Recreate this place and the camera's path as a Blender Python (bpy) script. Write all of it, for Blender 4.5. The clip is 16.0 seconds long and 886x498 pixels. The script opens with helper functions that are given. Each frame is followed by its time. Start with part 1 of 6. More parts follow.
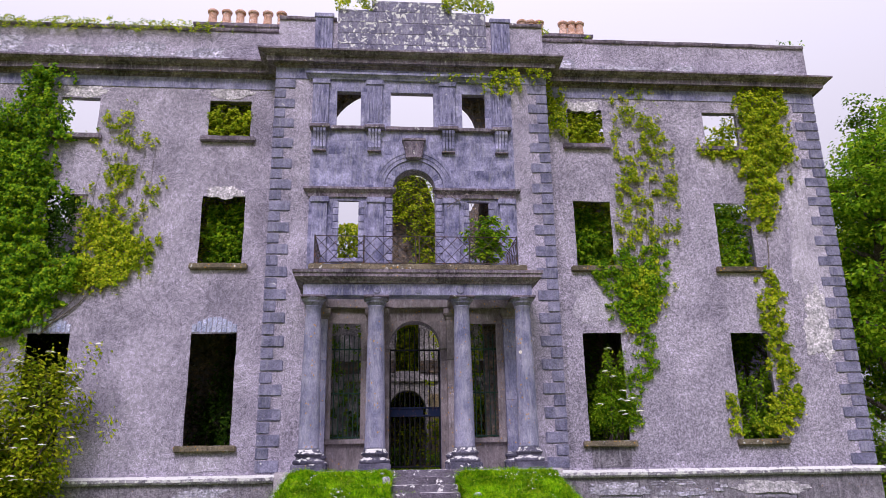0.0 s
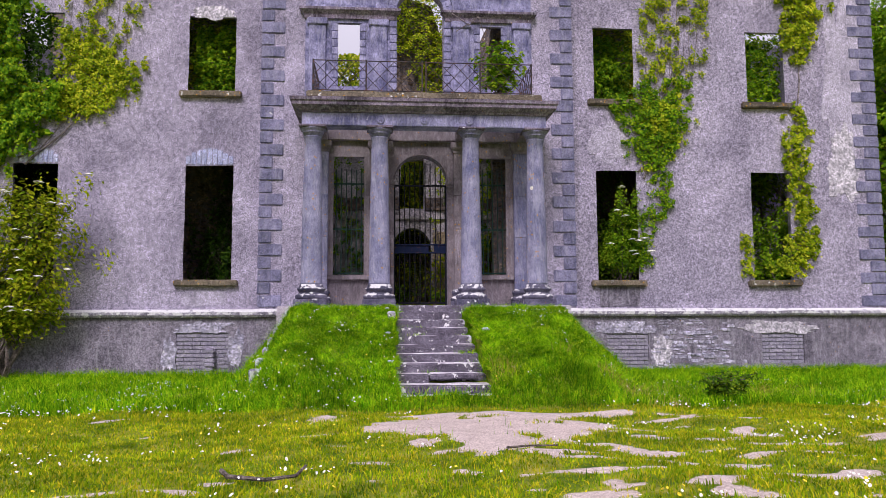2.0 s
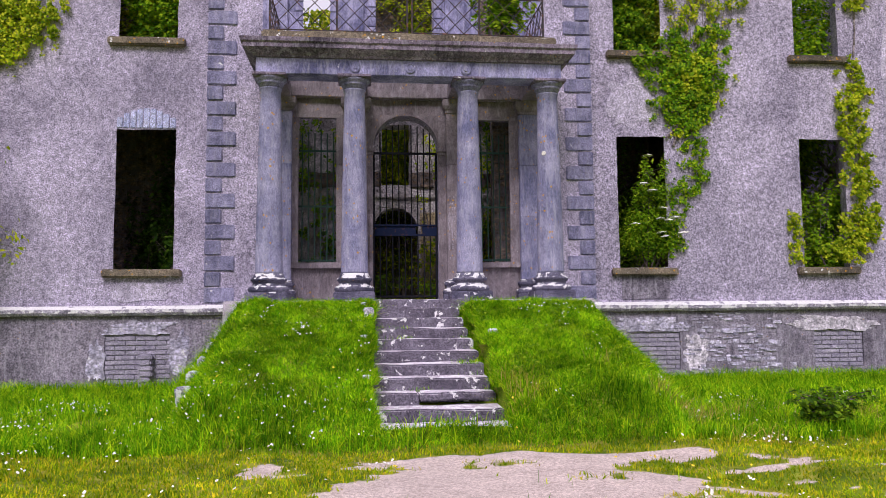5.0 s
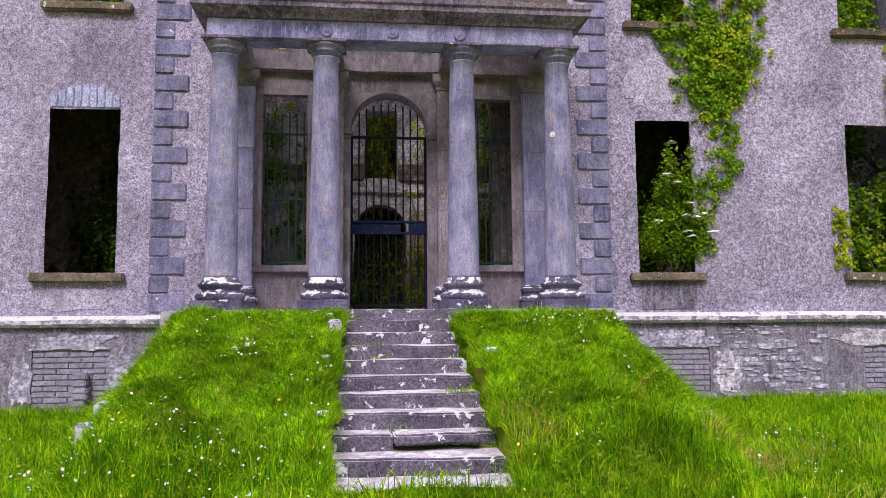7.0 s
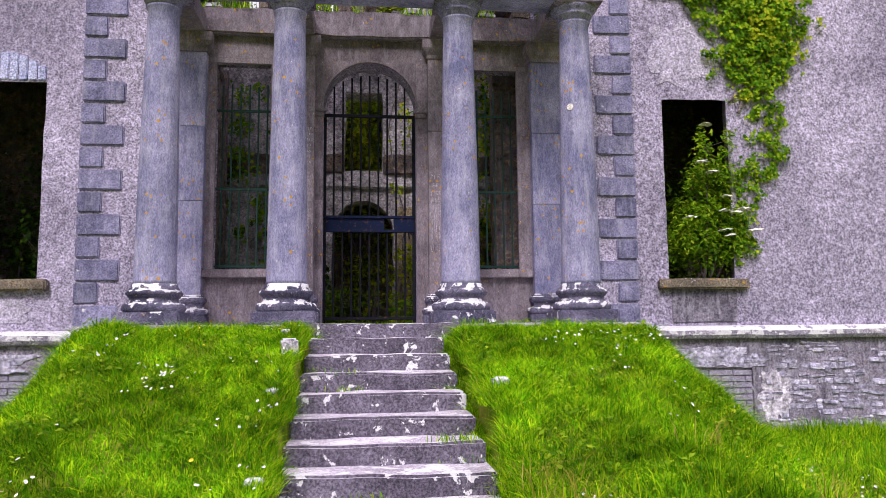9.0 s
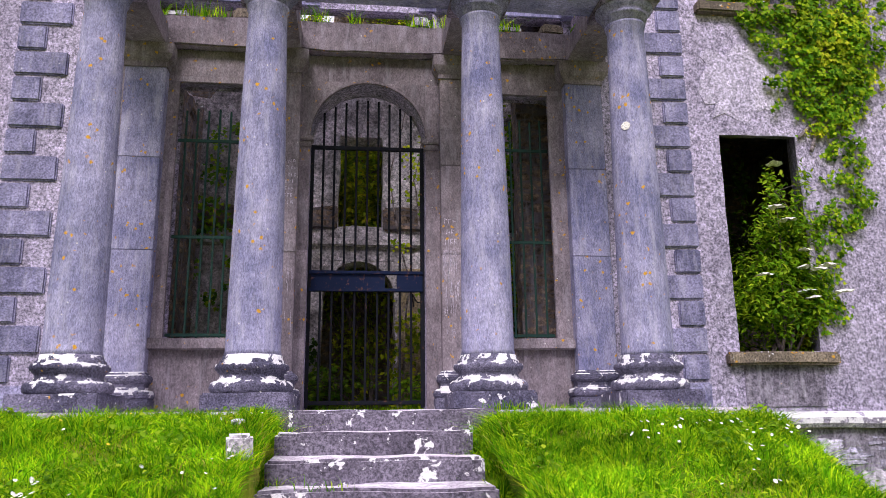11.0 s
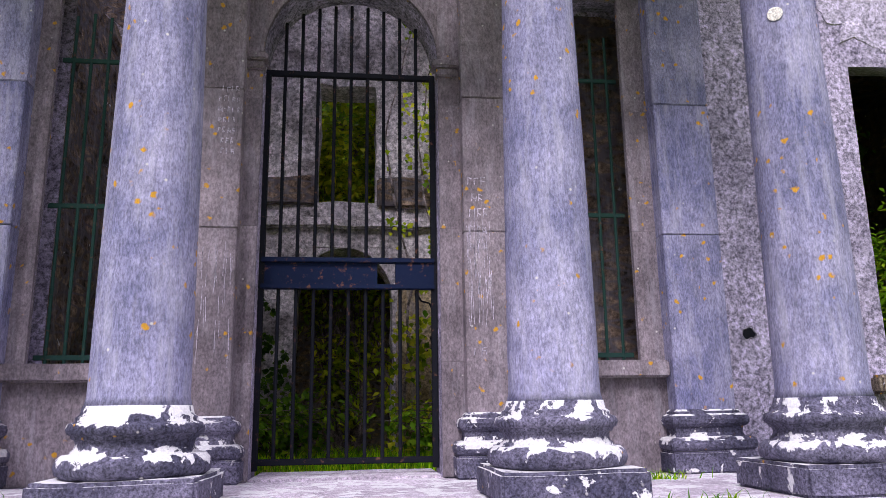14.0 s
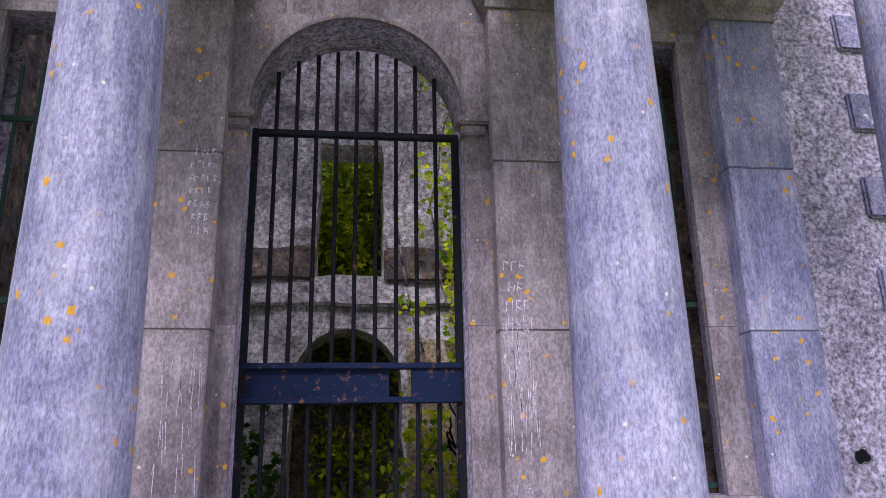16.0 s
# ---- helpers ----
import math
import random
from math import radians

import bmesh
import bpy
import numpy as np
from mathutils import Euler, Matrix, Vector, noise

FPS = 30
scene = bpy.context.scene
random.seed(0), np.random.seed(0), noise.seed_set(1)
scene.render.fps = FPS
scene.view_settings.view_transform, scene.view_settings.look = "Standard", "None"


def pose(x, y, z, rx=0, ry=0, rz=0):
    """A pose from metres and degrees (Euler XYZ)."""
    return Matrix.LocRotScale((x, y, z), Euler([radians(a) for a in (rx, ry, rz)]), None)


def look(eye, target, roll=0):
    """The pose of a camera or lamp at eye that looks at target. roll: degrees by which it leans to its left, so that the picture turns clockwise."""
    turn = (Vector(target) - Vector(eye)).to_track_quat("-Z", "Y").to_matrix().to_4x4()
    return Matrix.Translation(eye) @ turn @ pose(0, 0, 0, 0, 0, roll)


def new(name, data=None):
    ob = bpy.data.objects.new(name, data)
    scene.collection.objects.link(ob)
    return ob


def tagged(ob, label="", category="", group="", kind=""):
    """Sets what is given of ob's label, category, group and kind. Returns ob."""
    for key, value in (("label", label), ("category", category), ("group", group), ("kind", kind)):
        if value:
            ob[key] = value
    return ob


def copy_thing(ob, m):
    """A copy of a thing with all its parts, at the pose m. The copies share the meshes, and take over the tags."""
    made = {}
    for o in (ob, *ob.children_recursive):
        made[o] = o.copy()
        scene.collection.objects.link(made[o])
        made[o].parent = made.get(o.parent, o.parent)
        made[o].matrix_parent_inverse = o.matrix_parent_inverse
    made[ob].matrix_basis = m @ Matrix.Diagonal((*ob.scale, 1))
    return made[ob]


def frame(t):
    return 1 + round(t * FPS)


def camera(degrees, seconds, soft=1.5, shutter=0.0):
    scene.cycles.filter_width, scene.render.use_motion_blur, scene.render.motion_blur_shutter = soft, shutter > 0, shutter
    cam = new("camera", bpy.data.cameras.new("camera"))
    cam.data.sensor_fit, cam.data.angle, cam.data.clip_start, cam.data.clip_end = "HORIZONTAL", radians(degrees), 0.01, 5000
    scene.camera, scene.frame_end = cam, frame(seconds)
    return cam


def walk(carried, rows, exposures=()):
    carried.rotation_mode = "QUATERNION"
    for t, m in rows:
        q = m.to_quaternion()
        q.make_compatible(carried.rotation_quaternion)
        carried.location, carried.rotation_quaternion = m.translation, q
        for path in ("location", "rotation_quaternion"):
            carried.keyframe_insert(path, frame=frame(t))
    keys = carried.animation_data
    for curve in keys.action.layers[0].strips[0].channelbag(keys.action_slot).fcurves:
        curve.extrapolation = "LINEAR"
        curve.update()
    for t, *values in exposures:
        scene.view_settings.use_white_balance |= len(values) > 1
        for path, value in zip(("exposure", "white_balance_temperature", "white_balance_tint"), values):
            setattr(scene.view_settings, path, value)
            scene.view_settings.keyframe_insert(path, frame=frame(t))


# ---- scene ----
cam = camera(61.0, 16.0, soft=0.4)
METRES, EYE, TILT, LEAN, TURN = 17.5, 1.62, 0.0, 0.0, -5.0
ROWS = [
    (0.0, 0.0, 0.0, 0.0, 0.29, 17.08, 0.94),
    (0.5, -0.0015, 0.0016, -0.0008, 0.77, 17.04, 0.84),
    (1.0, -0.0062, 0.0112, -0.0069, 0.66, 14.27, 0.71),
    (1.5, -0.0062, 0.0356, -0.0087, 0.46, 9.05, 0.61),
    (2.0, -0.0091, 0.065, -0.0069, 0.27, 5.45, 0.23),
    (2.5, -0.015, 0.0978, -0.0048, -0.02, 4.78, 0.18),
    (3.0, -0.017, 0.1344, -0.0043, -0.25, 4.68, 0.3),
    (3.5, -0.0227, 0.1723, -0.0034, -0.57, 4.66, 0.13),
    (4.0, -0.0231, 0.2099, -0.0033, -0.77, 4.63, 0.4),
    (6.5, -0.0078, 0.3938, 0.0021, -0.92, 5.55, 0.63),
    (7.0, -0.0057, 0.4316, 0.0022, -1.0, 5.59, 0.44),
    (7.5, -0.0037, 0.4684, 0.0025, -1.01, 5.64, 0.53),
    (8.0, -0.0011, 0.5041, 0.0044, -1.08, 5.72, 0.46),
    (8.5, -0.004, 0.5403, 0.0055, -1.35, 5.74, 0.34),
    (9.0, -0.0021, 0.5764, 0.007, -1.5, 6.42, 0.53),
    (9.5, -0.004, 0.6119, 0.009, -1.49, 8.7, 0.49),
    (12.0, -0.013, 0.8018, 0.01, -1.88, 13.51, 0.83),
    (12.5, -0.0124, 0.8381, 0.0173, -1.92, 13.7, 0.98),
    (13.0, -0.0161, 0.8654, 0.0254, -1.9, 13.63, 0.78),
    (13.5, -0.0178, 0.8891, 0.0329, -1.86, 12.74, 0.94),
    (14.0, -0.0183, 0.9094, 0.0422, -1.86, 12.3, 0.79),
    (14.5, -0.0217, 0.9287, 0.0498, -1.75, 12.32, 0.71),
    (15.0, -0.0214, 0.9494, 0.0569, -1.87, 12.26, 0.94),
    (15.5, -0.0223, 0.9659, 0.0646, -1.75, 12.76, 0.8),
    (16.0, -0.0258, 0.9779, 0.0764, -1.65, 16.31, 1.04),
]
walk(cam, [(t, pose(0, 0, EYE, TILT, LEAN, TURN) @ pose(METRES * x, METRES * y, METRES * z, 90 + pitch, roll, yaw)) for t, x, y, z, yaw, pitch, roll in ROWS],
     exposures=[(0.0, -0.1, 6250, 24), (4.0, -0.05, 6350, 24), (7.0, 0.02, 6350, 24), (9.5, 0.22, 6350, 24), (12.5, 0.38, 6200, 24), (14.0, 0.36, 6100, 24), (16.0, 0.56, 5950, 24)])

# ---- light ----
world = bpy.data.worlds.new("overcast_sky")
scene.world = world
world.use_nodes = True
wn, wl = world.node_tree.nodes, world.node_tree.links
sky = wn.new("ShaderNodeTexSky")
sky.sky_type = "NISHITA"
sky.sun_disc = False
sky.sun_elevation, sky.sun_rotation = radians(46), radians(200)
# an overcast sky: three times as bright overhead as at the horizon
way = wn.new("ShaderNodeTexCoord")
split = wn.new("ShaderNodeSeparateXYZ")
wl.new(way.outputs["Generated"], split.inputs[0])
rise = wn.new("ShaderNodeMapRange")
rise.inputs["From Min"].default_value, rise.inputs["From Max"].default_value = 0.0, 1.0
rise.inputs["To Min"].default_value, rise.inputs["To Max"].default_value = 0.43, 1.95
wl.new(split.outputs[2], rise.inputs["Value"])
grey = wn.new("ShaderNodeVectorMath")
grey.operation = "SCALE"
grey.inputs[0].default_value = (9.3, 9.2, 10.0)
wl.new(rise.outputs[0], grey.inputs["Scale"])
cloud = wn.new("ShaderNodeMix")
cloud.data_type = "RGBA"
cloud.inputs[0].default_value = 0.95
wl.new(sky.outputs[0], cloud.inputs[6])
wl.new(grey.outputs[0], cloud.inputs[7])
wl.new(cloud.outputs[2], wn["Background"].inputs[0])
wn["Background"].inputs[1].default_value = 0.088

sun = new("sun", bpy.data.lights.new("sun", "SUN"))
sun.data.energy, sun.data.angle, sun.data.color = 2.3, radians(18), (1.0, 0.97, 0.92)
sun.matrix_world = look((-11, -16, 45), (1, 22, 4))


# ---- materials ----
def material(name, base, rough=0.9, metal=0.0):
    m = bpy.data.materials.new(name)
    m.use_nodes = True
    b = m.node_tree.nodes["Principled BSDF"]
    b.inputs["Base Color"].default_value = (*base, 1)
    b.inputs["Roughness"].default_value = rough
    b.inputs["Metallic"].default_value = metal
    b.inputs["Specular IOR Level"].default_value = 0.15
    return m


class Graph:
    """Small helper for wiring a material."""

    def __init__(self, m):
        self.n, self.l = m.node_tree.nodes, m.node_tree.links
        self.bsdf = self.n["Principled BSDF"]
        co = self.n.new("ShaderNodeTexCoord")
        info = self.n.new("ShaderNodeObjectInfo")
        shift = self.n.new("ShaderNodeVectorMath")
        shift.operation = "MULTIPLY_ADD"
        self.l.new(info.outputs["Random"], shift.inputs[0])
        shift.inputs[1].default_value = (37.0, 21.0, 53.0)
        self.l.new(co.outputs["Object"], shift.inputs[2])
        self.raw = co.outputs["Object"]
        self.random = info.outputs["Random"]
        self.co = shift.outputs[0]

    def mapped(self, scale, raw=False):
        mp = self.n.new("ShaderNodeMapping")
        mp.inputs["Scale"].default_value = scale
        self.l.new(self.raw if raw else self.co, mp.inputs[0])
        return mp.outputs[0]

    def noise(self, scale, detail=4.0, rough=0.6, vec=None, distort=0.0):
        t = self.n.new("ShaderNodeTexNoise")
        t.inputs["Scale"].default_value, t.inputs["Detail"].default_value = scale, detail
        t.inputs["Roughness"].default_value, t.inputs["Distortion"].default_value = rough, distort
        self.l.new(vec or self.co, t.inputs["Vector"])
        return t.outputs[0]

    def cells(self, scale, vec=None, feature="F1", out=0):
        t = self.n.new("ShaderNodeTexVoronoi")
        t.feature = feature
        t.inputs["Scale"].default_value = scale
        self.l.new(vec or self.co, t.inputs["Vector"])
        return t.outputs[out]

    def ramp(self, fac, lo, hi, a=(0, 0, 0), b=(1, 1, 1)):
        r = self.n.new("ShaderNodeValToRGB")
        e = r.color_ramp.elements
        e[0].position, e[1].position = lo, hi
        e[0].color, e[1].color = (*a, 1), (*b, 1)
        self.l.new(fac, r.inputs[0])
        return r.outputs[0]

    def mix(self, fac, a, b, kind="MIX"):
        x = self.n.new("ShaderNodeMix")
        x.data_type, x.blend_type = "RGBA", kind
        for sock, v in ((0, fac), (6, a), (7, b)):
            if isinstance(v, (int, float)):
                x.inputs[sock].default_value = v
            elif isinstance(v, tuple):
                x.inputs[sock].default_value = (*v, 1)
            else:
                self.l.new(v, x.inputs[sock])
        return x.outputs[2]

    def times(self, a, b):
        x = self.n.new("ShaderNodeMath")
        x.operation = "MULTIPLY"
        for i, v in enumerate((a, b)):
            if isinstance(v, (int, float)):
                x.inputs[i].default_value = v
            else:
                self.l.new(v, x.inputs[i])
        return x.outputs[0]

    def colour(self, c):
        self.l.new(c, self.bsdf.inputs["Base Color"])

    def rough(self, r):
        self.l.new(r, self.bsdf.inputs["Roughness"])

    def bump(self, height, strength=0.5, dist=0.02, after=None):
        b = self.n.new("ShaderNodeBump")
        b.inputs["Strength"].default_value, b.inputs["Distance"].default_value = strength, dist
        self.l.new(height, b.inputs["Height"])
        if after:
            self.l.new(after, b.inputs["Normal"])
        self.l.new(b.outputs[0], self.bsdf.inputs["Normal"])
        return b.outputs[0]


def stone(name, dark, light, streak=0.0, spots=0.0, orange=0.0, grain=60, bump=0.4, blotch=1.4, rough=0.85, speckle=0.7, joints=0.0, stretch=1.0):
    """Weathered stone or render: two tones, grain, rain streaks, white lichen on what faces up, orange lichen discs."""
    m = material(name, light, rough)
    g = Graph(m)
    big = g.noise(blotch, 6, 0.65, distort=0.3)
    run = g.mapped((1.0, 1.0, stretch))
    fine = g.noise(grain, 7, 0.74, run)
    middle = g.noise(grain * 0.32, 5, 0.7, run)
    c = g.ramp(big, 0.34, 0.66, dark, light)
    c = g.mix(speckle, c, g.ramp(fine, 0.4, 0.6, (0.17, 0.165, 0.2), (1.68, 1.63, 1.73)), "MULTIPLY")
    c = g.mix(speckle * 0.6, c, g.ramp(middle, 0.4, 0.6, (0.4, 0.385, 0.43), (1.5, 1.46, 1.52)), "MULTIPLY")
    if joints:
        edge = g.cells(1.0, g.mapped((3.6, 3.6, 9.0)), "DISTANCE_TO_EDGE")
        c = g.mix(g.times(g.ramp(edge, 0.02, 0.16, (1, 1, 1), (0, 0, 0)), joints), c, (0.12, 0.11, 0.13))
    if streak:
        st = g.noise(1.0, 6, 0.72, g.mapped((11.0, 11.0, 1.6)))
        c = g.mix(g.times(g.ramp(st, 0.5, 0.66), streak), c, (0.6, 0.58, 0.66))
        dk = g.noise(1.0, 6, 0.7, g.mapped((6.0, 6.0, 0.8)))
        c = g.mix(g.times(g.ramp(dk, 0.52, 0.7), streak), c, (0.06, 0.06, 0.085))
    if spots:
        geo = g.n.new("ShaderNodeNewGeometry")
        sep = g.n.new("ShaderNodeSeparateXYZ")
        g.l.new(geo.outputs["Normal"], sep.inputs[0])
        w = g.noise(6.0, 5, 0.62, distort=0.4)
        add = g.n.new("ShaderNodeMath")
        add.operation = "MULTIPLY_ADD"
        g.l.new(sep.outputs[2], add.inputs[0])
        add.inputs[1].default_value = 0.17
        g.l.new(w, add.inputs[2])
        c = g.mix(g.ramp(add.outputs[0], 0.72 - 0.2 * spots, 0.74 - 0.2 * spots), c, g.ramp(fine, 0.3, 0.6, (0.5, 0.49, 0.52), (0.8, 0.79, 0.8)))
    if orange:
        wob = g.n.new("ShaderNodeVectorMath")
        wob.operation = "MULTIPLY_ADD"
        g.l.new(g.n.new("ShaderNodeTexNoise").outputs[1], wob.inputs[0])
        wob.inputs[1].default_value = (0.05, 0.05, 0.05)
        g.l.new(g.co, wob.inputs[2])
        tex = wob.inputs[0].links[0].from_node
        tex.inputs["Scale"].default_value = 25.0
        g.l.new(g.co, tex.inputs["Vector"])
        near = g.ramp(g.cells(9.5, wob.outputs[0]), 0.11 * orange, 0.11 * orange + 0.07, (1, 1, 1), (0, 0, 0))
        patch = g.ramp(g.noise(2.0, 4, 0.65), 0.55 - 0.03 * orange, 0.58 - 0.03 * orange)
        c = g.mix(g.times(near, patch), c, g.ramp(fine, 0.3, 0.7, (0.4, 0.2, 0.03), (0.68, 0.36, 0.03)))
        pale = g.ramp(g.cells(7.0, g.mapped((1.3, 1.3, 1.3))), 0.05, 0.1, (1, 1, 1), (0, 0, 0))
        c = g.mix(g.times(pale, g.ramp(g.noise(3.0, 3), 0.5, 0.58)), c, (0.6, 0.58, 0.55))
    g.colour(c)
    nb = g.bump(fine, bump, 0.012)
    g.bump(big, bump * 0.5, 0.05, nb)
    return m


M_RENDER = stone("roughcast_render", (0.27, 0.25, 0.315), (0.52, 0.482, 0.585), streak=0.14, grain=30, bump=1.0, blotch=0.75, speckle=0.8)
M_RENDER_PALE = stone("pale_render", (0.38, 0.355, 0.43), (0.62, 0.585, 0.68), streak=0.2, grain=30, bump=0.9, blotch=1.2, speckle=0.7)
M_BASE = stone("basement_render", (0.13, 0.12, 0.145), (0.34, 0.315, 0.365), streak=0.3, orange=0.5, grain=26, bump=0.8, blotch=1.0)
M_ASHLAR = stone("limestone_ashlar", (0.1, 0.103, 0.2), (0.4, 0.39, 0.59), streak=0.3, spots=0.05, grain=34, bump=0.3, blotch=1.8, speckle=0.4, stretch=0.5)
M_PORTICO = stone("portico_limestone", (0.125, 0.106, 0.115), (0.31, 0.268, 0.285), streak=0.2, orange=1.3, grain=64, bump=0.28, blotch=1.3, speckle=0.4, stretch=0.55)
M_COLUMN = stone("column_limestone", (0.145, 0.153, 0.26), (0.365, 0.357, 0.485), streak=0.32, orange=1.3, grain=85, bump=0.3, blotch=1.5, speckle=0.42, stretch=0.4)
M_BASESTONE = stone("lichened_base_stone", (0.055, 0.056, 0.085), (0.195, 0.188, 0.245), spots=0.6, orange=0.5, grain=60, bump=0.35)
M_QUOIN = stone("quoin_limestone", (0.12, 0.122, 0.2), (0.31, 0.303, 0.44), streak=0.25, spots=0.12, grain=44, bump=0.4, speckle=0.55)
M_CORNICE = stone("cornice_limestone", (0.06, 0.05, 0.066), (0.29, 0.24, 0.3), streak=0.35, spots=0.3, orange=0.6, grain=34, bump=0.4)
M_SILL = stone("lichened_sill", (0.08, 0.07, 0.055), (0.26, 0.22, 0.15), spots=0.45, orange=1.6, grain=45, bump=0.5)
M_STRING = stone("lichened_string_course", (0.24, 0.23, 0.27), (0.5, 0.48, 0.53), spots=1.05, grain=40, bump=0.5)
# dark riser and pale tread: part wear, part skylight held in the colour
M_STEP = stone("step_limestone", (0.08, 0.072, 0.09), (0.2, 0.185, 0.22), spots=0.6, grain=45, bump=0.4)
M_TREAD = stone("worn_skylit_tread", (0.4, 0.36, 0.4), (0.66, 0.6, 0.65), spots=0.12, grain=60, bump=0.3, speckle=0.5)
M_PATCH = stone("bare_rubble", (0.3, 0.3, 0.39), (0.72, 0.7, 0.8), streak=0.3, spots=0.35, grain=14, bump=1.0, blotch=3.0, joints=0.45)
M_HEAD = stone("relieving_stone", (0.26, 0.31, 0.5), (0.66, 0.69, 0.84), streak=0.5, grain=40, bump=0.4)
M_LIME = stone("bared_lime_mortar", (0.45, 0.43, 0.47), (0.8, 0.77, 0.8), streak=0.25, spots=0.2, grain=16, bump=0.9, blotch=2.5, joints=0.2)
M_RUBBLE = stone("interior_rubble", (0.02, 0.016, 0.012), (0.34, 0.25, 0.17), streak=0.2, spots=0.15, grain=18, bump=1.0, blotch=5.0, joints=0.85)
M_PLASTER = stone("flaking_plaster", (0.2, 0.185, 0.18), (0.86, 0.82, 0.82), streak=0.4, spots=0.3, grain=20, bump=0.8, blotch=1.9)
M_OCHRE = stone("yellowed_plaster", (0.3, 0.23, 0.12), (0.62, 0.52, 0.33), streak=0.35, grain=24, bump=0.6, blotch=1.6)
M_ATTIC = stone("attic_stone", (0.12, 0.115, 0.18), (0.29, 0.28, 0.39), streak=0.4, spots=0.8, grain=50, bump=0.3)
M_BRICK = stone("infill_brick", (0.25, 0.24, 0.3), (0.42, 0.4, 0.46), grain=60, bump=0.4)
M_MORTAR = stone("mortar", (0.34, 0.33, 0.37), (0.5, 0.48, 0.53), grain=60, bump=0.4)
M_POT = stone("terracotta", (0.5, 0.26, 0.16), (0.72, 0.52, 0.42), spots=0.25, grain=60, bump=0.2, blotch=5)
M_MARK = stone("scratched_chalk", (0.38, 0.36, 0.4), (0.56, 0.53, 0.58), grain=60, bump=0.1)
M_ROCK = stone("loose_stone", (0.38, 0.36, 0.38), (0.74, 0.71, 0.74), spots=0.95, grain=40, bump=0.6)


def iron(name, base, rust=0.3):
    m = material(name, base, 0.6, 0.0)
    m.node_tree.nodes["Principled BSDF"].inputs["Specular IOR Level"].default_value = 0.08
    g = Graph(m)
    r = g.ramp(g.noise(14, 6, 0.7), 0.62 - 0.1 * rust, 0.72 - 0.1 * rust)
    g.colour(g.mix(r, base, (0.16, 0.075, 0.05)))
    g.rough(g.ramp(g.noise(30, 3), 0.3, 0.7, (0.5,) * 3, (0.8,) * 3))
    g.bump(g.noise(90, 3), 0.25, 0.004)
    return m


M_IRON = iron("black_painted_iron", (0.009, 0.01, 0.015), 0.2)
M_IRON_BLUE = iron("dark_blue_iron", (0.008, 0.015, 0.045), 0.5)
M_IRON_GREEN = iron("green_painted_iron", (0.02, 0.055, 0.045), 0.3)
M_RAIL = iron("rusty_rail_iron", (0.05, 0.045, 0.05), 1.0)


def leafy(name, a, b, c, shine=0.5, through_light=0.35, patchy=0.5):
    """Leaves: three tones picked leaf by leaf, thin enough to let light through."""
    m = material(name, b, shine)
    m.node_tree.nodes["Principled BSDF"].inputs["Specular IOR Level"].default_value = 0.06
    g = Graph(m)
    geo = g.n.new("ShaderNodeNewGeometry")
    r = g.n.new("ShaderNodeValToRGB")
    e = r.color_ramp.elements
    e[0].color, e[1].color = (*a, 1), (*c, 1)
    e.new(0.55).color = (*b, 1)
    g.l.new(geo.outputs["Random Per Island"], r.inputs[0])
    col = g.mix(patchy, r.outputs[0], g.ramp(g.noise(1.1, 4, 0.65, g.raw), 0.34, 0.66, (0.35, 0.42, 0.4), (1.55, 1.35, 1.1)), "MULTIPLY")
    col = g.mix(patchy * 0.8, col, g.ramp(g.noise(5.5, 3, 0.6, g.raw), 0.36, 0.64, (0.4, 0.5, 0.5), (1.45, 1.3, 1.0)), "MULTIPLY")
    g.colour(col)
    tr = g.n.new("ShaderNodeBsdfTranslucent")
    g.l.new(col, tr.inputs[0])
    mx = g.n.new("ShaderNodeMixShader")
    mx.inputs[0].default_value = through_light
    g.l.new(g.bsdf.outputs[0], mx.inputs[1])
    g.l.new(tr.outputs[0], mx.inputs[2])
    g.l.new(mx.outputs[0], g.n["Material Output"].inputs[0])
    return m


M_IVY = leafy("ivy_leaf", (0.025, 0.11, 0.005), (0.16, 0.37, 0.01), (0.46, 0.62, 0.02), through_light=0.4)
# yellow-green ivy, lightened so leaves in the top windows look lit
M_IVY_LIT = leafy("yellow_lit_ivy_leaf", (0.08, 0.19, 0.006), (0.36, 0.5, 0.01), (0.72, 0.74, 0.05), through_light=0.4)
# M_IVY darkened: the shade inside the openings is put into the leaf
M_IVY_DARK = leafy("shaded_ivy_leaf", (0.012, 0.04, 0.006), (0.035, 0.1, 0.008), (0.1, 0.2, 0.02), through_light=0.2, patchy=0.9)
# yellower elder; its lightness also stands in for light on the hall bush
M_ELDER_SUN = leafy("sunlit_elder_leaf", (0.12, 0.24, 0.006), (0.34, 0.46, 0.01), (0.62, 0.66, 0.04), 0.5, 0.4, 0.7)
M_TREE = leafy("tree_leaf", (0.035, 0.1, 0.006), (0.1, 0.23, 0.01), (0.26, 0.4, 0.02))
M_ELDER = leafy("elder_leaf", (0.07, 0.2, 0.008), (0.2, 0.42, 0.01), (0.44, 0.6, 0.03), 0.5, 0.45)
M_GRASS = leafy("grass_blade", (0.035, 0.18, 0.002), (0.19, 0.55, 0.003), (0.62, 0.85, 0.012), 0.85, 0.4, 0.85)
M_LAWN = leafy("lawn_blade", (0.12, 0.27, 0.003), (0.36, 0.52, 0.005), (0.72, 0.62, 0.03), 0.8, 0.35, 0.75)
